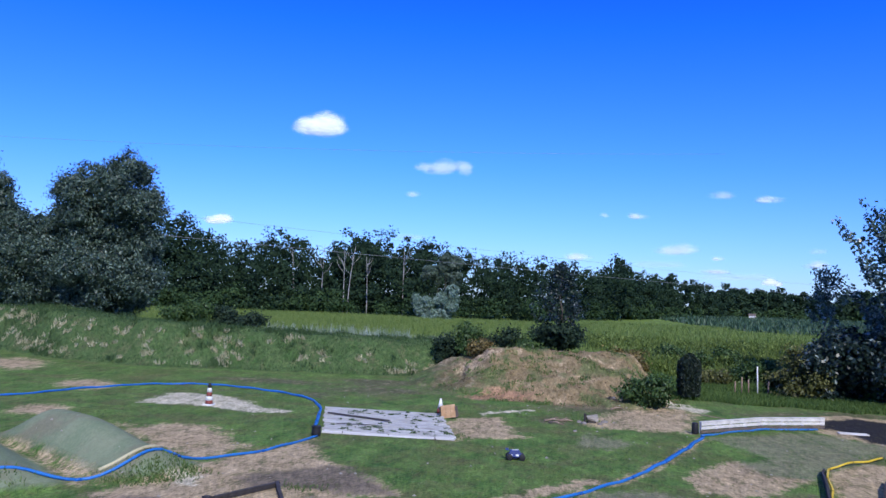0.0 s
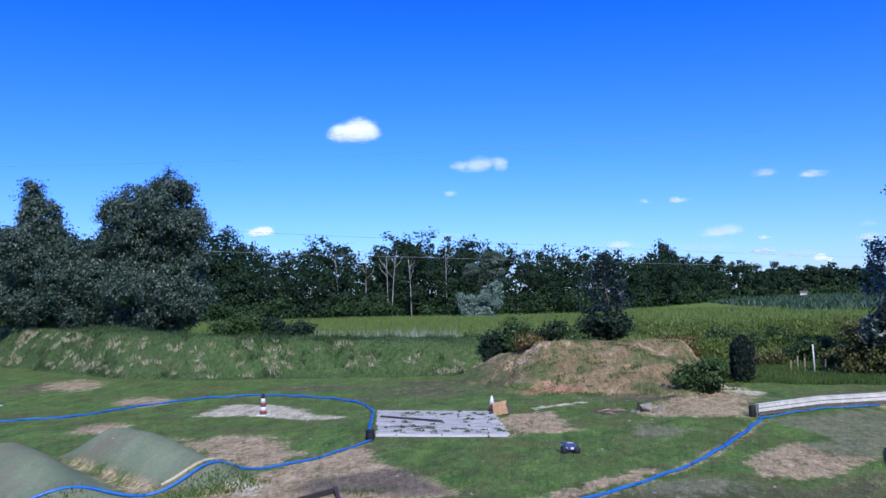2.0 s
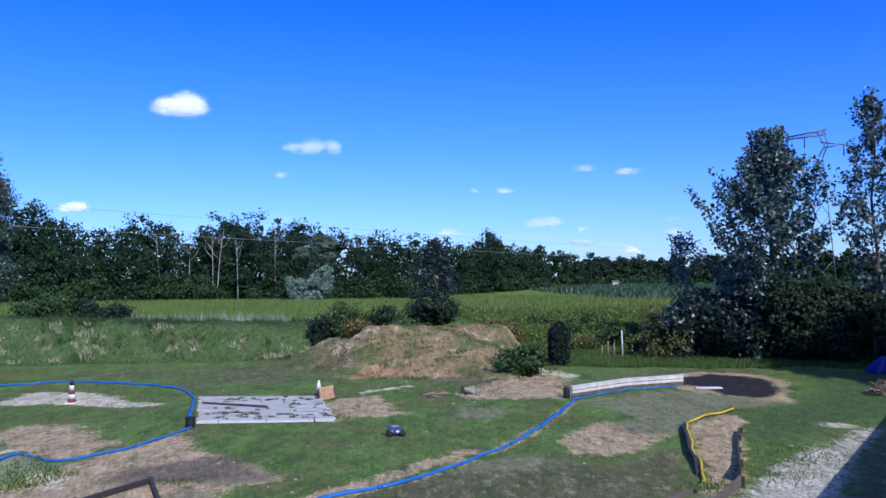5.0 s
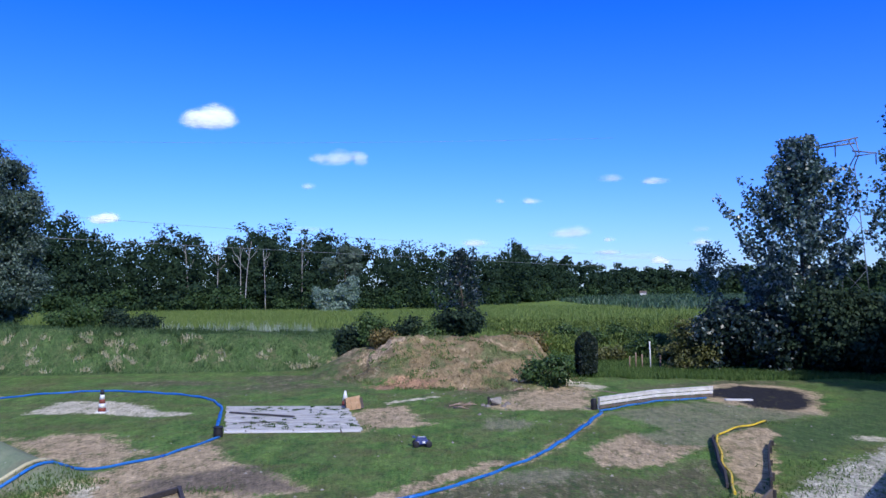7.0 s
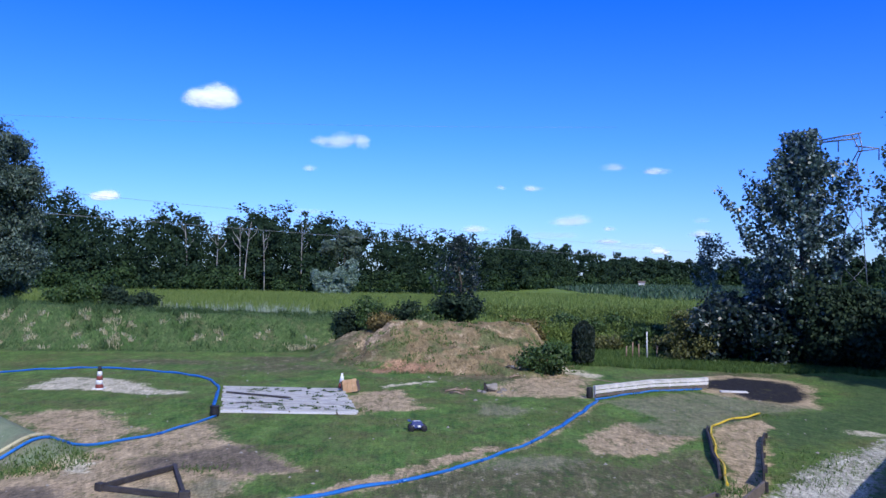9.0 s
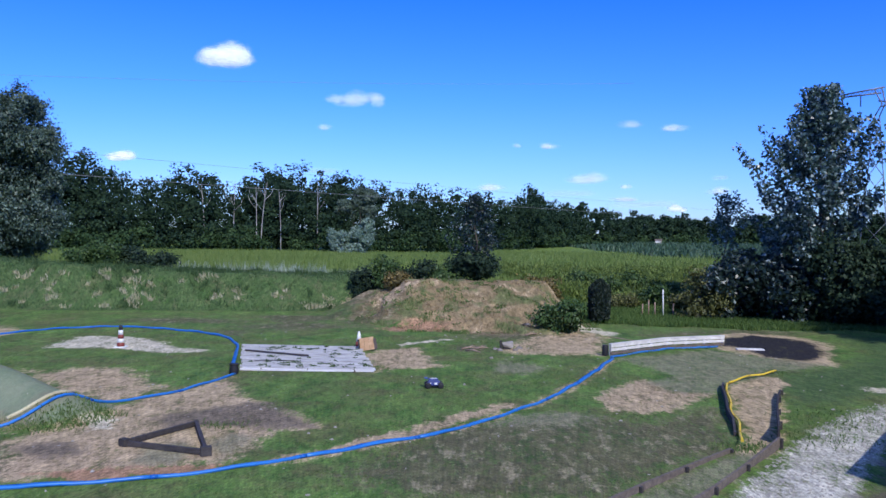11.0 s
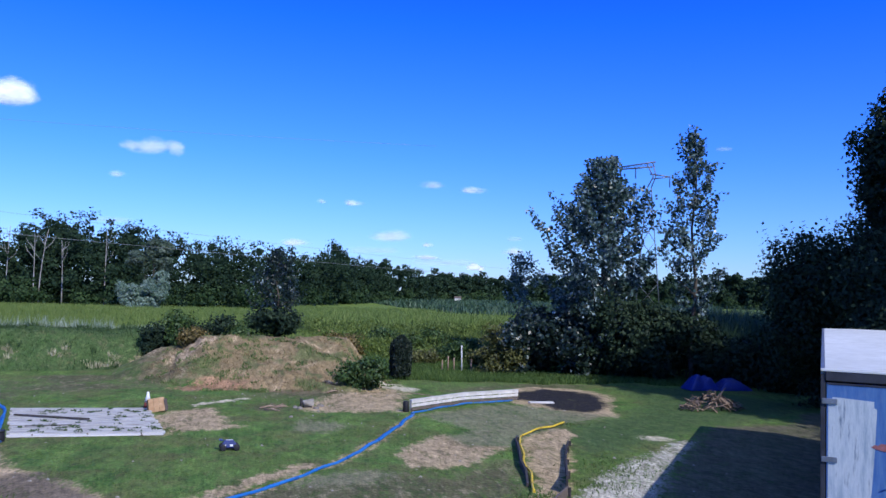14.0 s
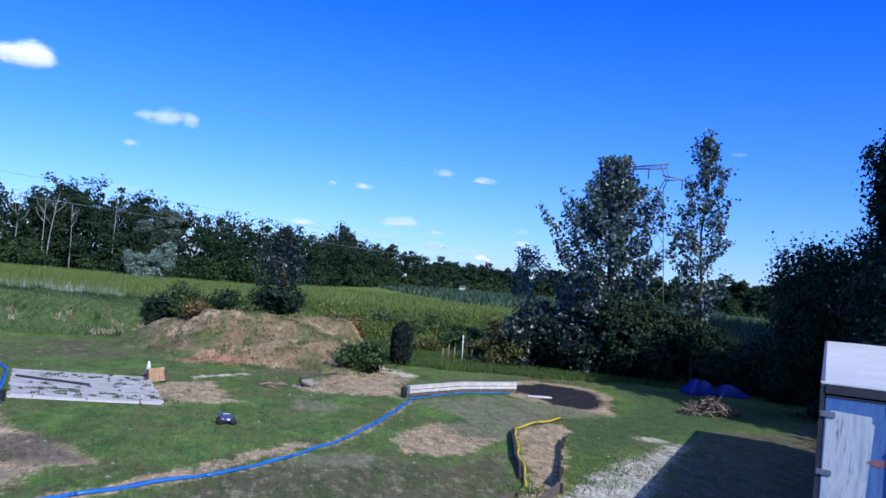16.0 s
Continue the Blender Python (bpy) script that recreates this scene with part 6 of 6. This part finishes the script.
    for ay in (1.6, 2.9, 4.2):
        part("axle", tube([(0.3, ay, 0.5), (W - 0.3, ay, 0.5)], 0.07, 10), M_TRIM_DARK, t)
        for wx in (0.18, W - 0.18):
            m = pose(wx, ay, 0.5, 0, 90, 0)
            bm = lathe([(0.28, -0.15), (0.46, -0.15), (0.5, -0.11), (0.5, 0.11), (0.46, 0.15), (0.28, 0.15)], 28)
            bmesh.ops.transform(bm, matrix=m, verts=bm.verts)
            w = part("wheel", bm, M_RUBBER, t)
            bm = lathe([(0.08, -0.12), (0.28, -0.10), (0.28, 0.10), (0.08, 0.12)], 20)
            bmesh.ops.transform(bm, matrix=m, verts=bm.verts)
            part("hub", bm, M_STEEL, w)
    for wx in (0.5, W - 0.5):
        part("landing_leg", boxed(wx - 0.06, wx + 0.06, L - 2.9, L - 2.78, -0.22, 0.66, 0.01), M_TRIM_DARK, t)
        part("foot", boxed(wx - 0.15, wx + 0.15, L - 3.0, L - 2.68, -0.25, -0.19, 0.01), M_TRIM_DARK, t)


trailer()


# ---- power line ----
def pylon():
    D = 260.0
    x, y = polar(27.0, D)
    g = hz(x, y)
    t = thing("pylon", (x, y, g), "grey lattice electricity pylon far behind the poplars", "pylon", turn=-27)
    waist, top = 38.0, 46.0

    def half(z):
        return 3.6 + (0.7 - 3.6) * min(1, z / waist)

    levels = [0, 8, 15, 21, 26.5, 31, 35, 38]
    for sx in (-1, 1):
        for sy in (-1, 1):
            part("leg", tube([(sx * half(z), sy * half(z), z) for z in levels], 0.11, 5), M_STEEL, t)
    for a, b in zip(levels, levels[1:]):
        for s in (-1, 1):
            for k in (-1, 1):
                part("brace", tube([(k * half(a), s * half(a), a), (-k * half(b), s * half(b), b)], 0.05, 4), M_STEEL, t)
                part("brace", tube([(s * half(a), k * half(a), a), (s * half(b), -k * half(b), b)], 0.05, 4), M_STEEL, t)
    # the upper works, leaning out to a long arm and a short one
    for s in (-0.6, 0.6):
        part("mast", tube([(-0.6, s, 38), (1.2, s, 41.5), (-0.8, s, 45.6)], 0.15, 5), M_STEEL, t)
        part("mast", tube([(0.6, s, 38), (2.0, s, 41.6), (1.0, s, 46.2)], 0.15, 5), M_STEEL, t)
        part("arm", tube([(-9.2, s * 0.5, 44.6), (1.8, s, 46.2)], 0.15, 5), M_STEEL, t)
        part("arm", tube([(-9.2, s * 0.5, 43.9), (1.0, s, 44.6)], 0.15, 5), M_STEEL, t)
        part("arm", tube([(0.2, s, 42.4), (6.4, 0, 41.4)], 0.15, 5), M_STEEL, t)
        part("arm", tube([(0.8, s, 40.8), (6.4, 0, 41.4)], 0.12, 5), M_STEEL, t)
    for k in range(9):
        u = -9.2 + k * 1.2
        part("brace", tube([(u, 0, 43.95 + 0.07 * k), (u + 0.6, 0, 44.7 + 0.15 * k), (u + 1.2, 0, 44.0 + 0.08 * k)], 0.1, 4), M_STEEL, t)
    for u, z in ((-8.8, 43.9), (-4.2, 44.2), (6.2, 41.3)):
        part("insulator", tube([(u, 0, z), (u, 0, z - 3.2)], 0.16, 6), M_CONE_BLACK, t)


pylon()


def cable(p, q, sag, r, label):
    a, b = Vector(p), Vector(q)
    pts = [a.lerp(b, k / 24) - Vector((0, 0, 4 * sag * (k / 24) * (1 - k / 24))) for k in range(25)]
    t = thing("power_cable", p, label, "cable", "power cables")
    o = Vector(p)
    part("wire", tube([v - o for v in pts], r, 5), M_WIRE, t)


for (a0, d0, z0), (a1, d1, z1), sag, rad in (((-31, 78, 9.2), (24, 330, 8.8), 0.5, 0.024), ((-31, 80, 11.4), (24, 335, 11.6), 0.5, 0.014), ((-44, 200, 33.2), (12, 170, 35.2), 1.5, 0.02)):
    cable((*polar(a0, d0), z0), (*polar(a1, d1), z1), sag, rad, "thin dark overhead power cable against the sky")

# a small white building at the far wood's edge
hx_, hy_ = polar(13.87, 276)
hs = thing("shed", (hx_, hy_, hz(hx_, hy_)), "small white shed at the far edge of the woods", "shed", turn=-12)
hs.scale = (0.5, 0.5, 0.55)
part("wall", boxed(-2, 2, -2, 2, 0, 2.8, 0.02), M_HOUSE, hs)
bm_ = boxed(-2.3, 2.3, -2.3, 2.3, 2.802, 4.0, 0.0)
for v_ in bm_.verts:
    if v_.co.z > 3.5:
        v_.co.y *= 0.05
part("roof", bm_, M_PLANK_BROWN, hs)


# ---- clouds ----
def lobe_mesh(seed):
    """A rounded heap one unit in radius, billowing above and flatter below."""
    bm = bmesh.new()
    bmesh.ops.create_icosphere(bm, subdivisions=4, radius=1)
    o = Vector((seed * 1.37, seed * 0.71, 3.1))
    for v in bm.verts:
        d = v.co.normalized()
        r = 1 + 0.16 * noise.noise(d * 1.8 + o) + 0.08 * noise.noise(d * 4.5 + o)
        v.co = Vector((d.x * r, d.y * r, d.z * r * (1.0 if d.z > 0 else 0.8)))
    for f in bm.faces:
        f.smooth = True
    return bm


def cloud(x, y, z, lobes, mat, label, seed):
    """Lobes are rows of offset across, offset up, half width and half height, in metres."""
    t = thing("cloud", (x, y, z), label, "cloud", "clouds")
    t.rotation_euler = (0, 0, -math.atan2(x, y))
    for k, (u, w, rx, rz) in enumerate(lobes):
        ob = part("lobe", lobe_mesh(seed * 7 + k), mat, t)
        ob.location, ob.scale = (u, (k % 3 - 1) * 8, w), (rx, rx * 0.35, rz)


cloud(-839, 2880, 606, [(2, 0, 120, 56), (30, 6, 84, 74), (-36, -4, 80, 52)], M_CLOUD, "bright white puffy cloud with a flat base in the blue sky", 400)
cloud(-388, 2975, 476, [(-14, -4, 84, 34), (4, 4, 60, 44), (62, 14, 62, 28), (84, -2, 34, 40), (-70, 4, 48, 24)], M_CLOUD_THIN, "ragged white cloud with torn ends in the blue sky", 401)
FAINT, SMALL = "thin pale wisp of cloud in the blue sky", "small white cloud low in the blue sky"
for i, (x, y, z, w, h, kind) in enumerate([
        (-502, 2958, 373, 60, 34, 2), (327, 2982, 317, 71, 29, 1), (213, 2992, 321, 40, 20, 2), (784, 2896, 94, 60, 38, 0), (-1163, 2765, 240, 100, 48, 0),
        (632, 2933, 392, 95, 40, 2), (758, 2903, 380, 95, 34, 1), (465, 2964, 196, 140, 60, 1), (118, 2998, 164, 110, 40, 1), (605, 2938, 171, 40, 24, 1),
        (585, 2942, 126, 120, 24, 1), (931, 2852, 156, 90, 34, 1)]):
    rng_ = random.Random(500 + i)
    cloud(x, y, z, [(rng_.uniform(-0.28, 0.28) * w, rng_.uniform(-0.1, 0.1) * h + 0.12 * h * (k == 1), w * (0.62, 0.42, 0.36)[k], h * (0.5, 0.52, 0.4)[k]) for k in range(3)],
          (M_CLOUD, M_CLOUD_THIN, M_CLOUD_WISP)[kind], FAINT if kind == 2 else SMALL, 402 + i)
for i, (x, y, z, w, h) in enumerate([
        (917, 2856, 203, 50, 30), (667, 2925, 108, 220, 44), (-495, 2959, 215, 110, 32), (408, 2972, 145, 160, 40), (1719, 2459, 127, 100, 30), (1585, 2547, 532, 50, 24)]):
    cloud(x, y, z, [(-0.2 * w, 0, w * 0.5, h * 0.5), (0.25 * w, 0.05 * h, w * 0.4, h * 0.45)], M_CLOUD_WISP, FAINT, 430 + i)
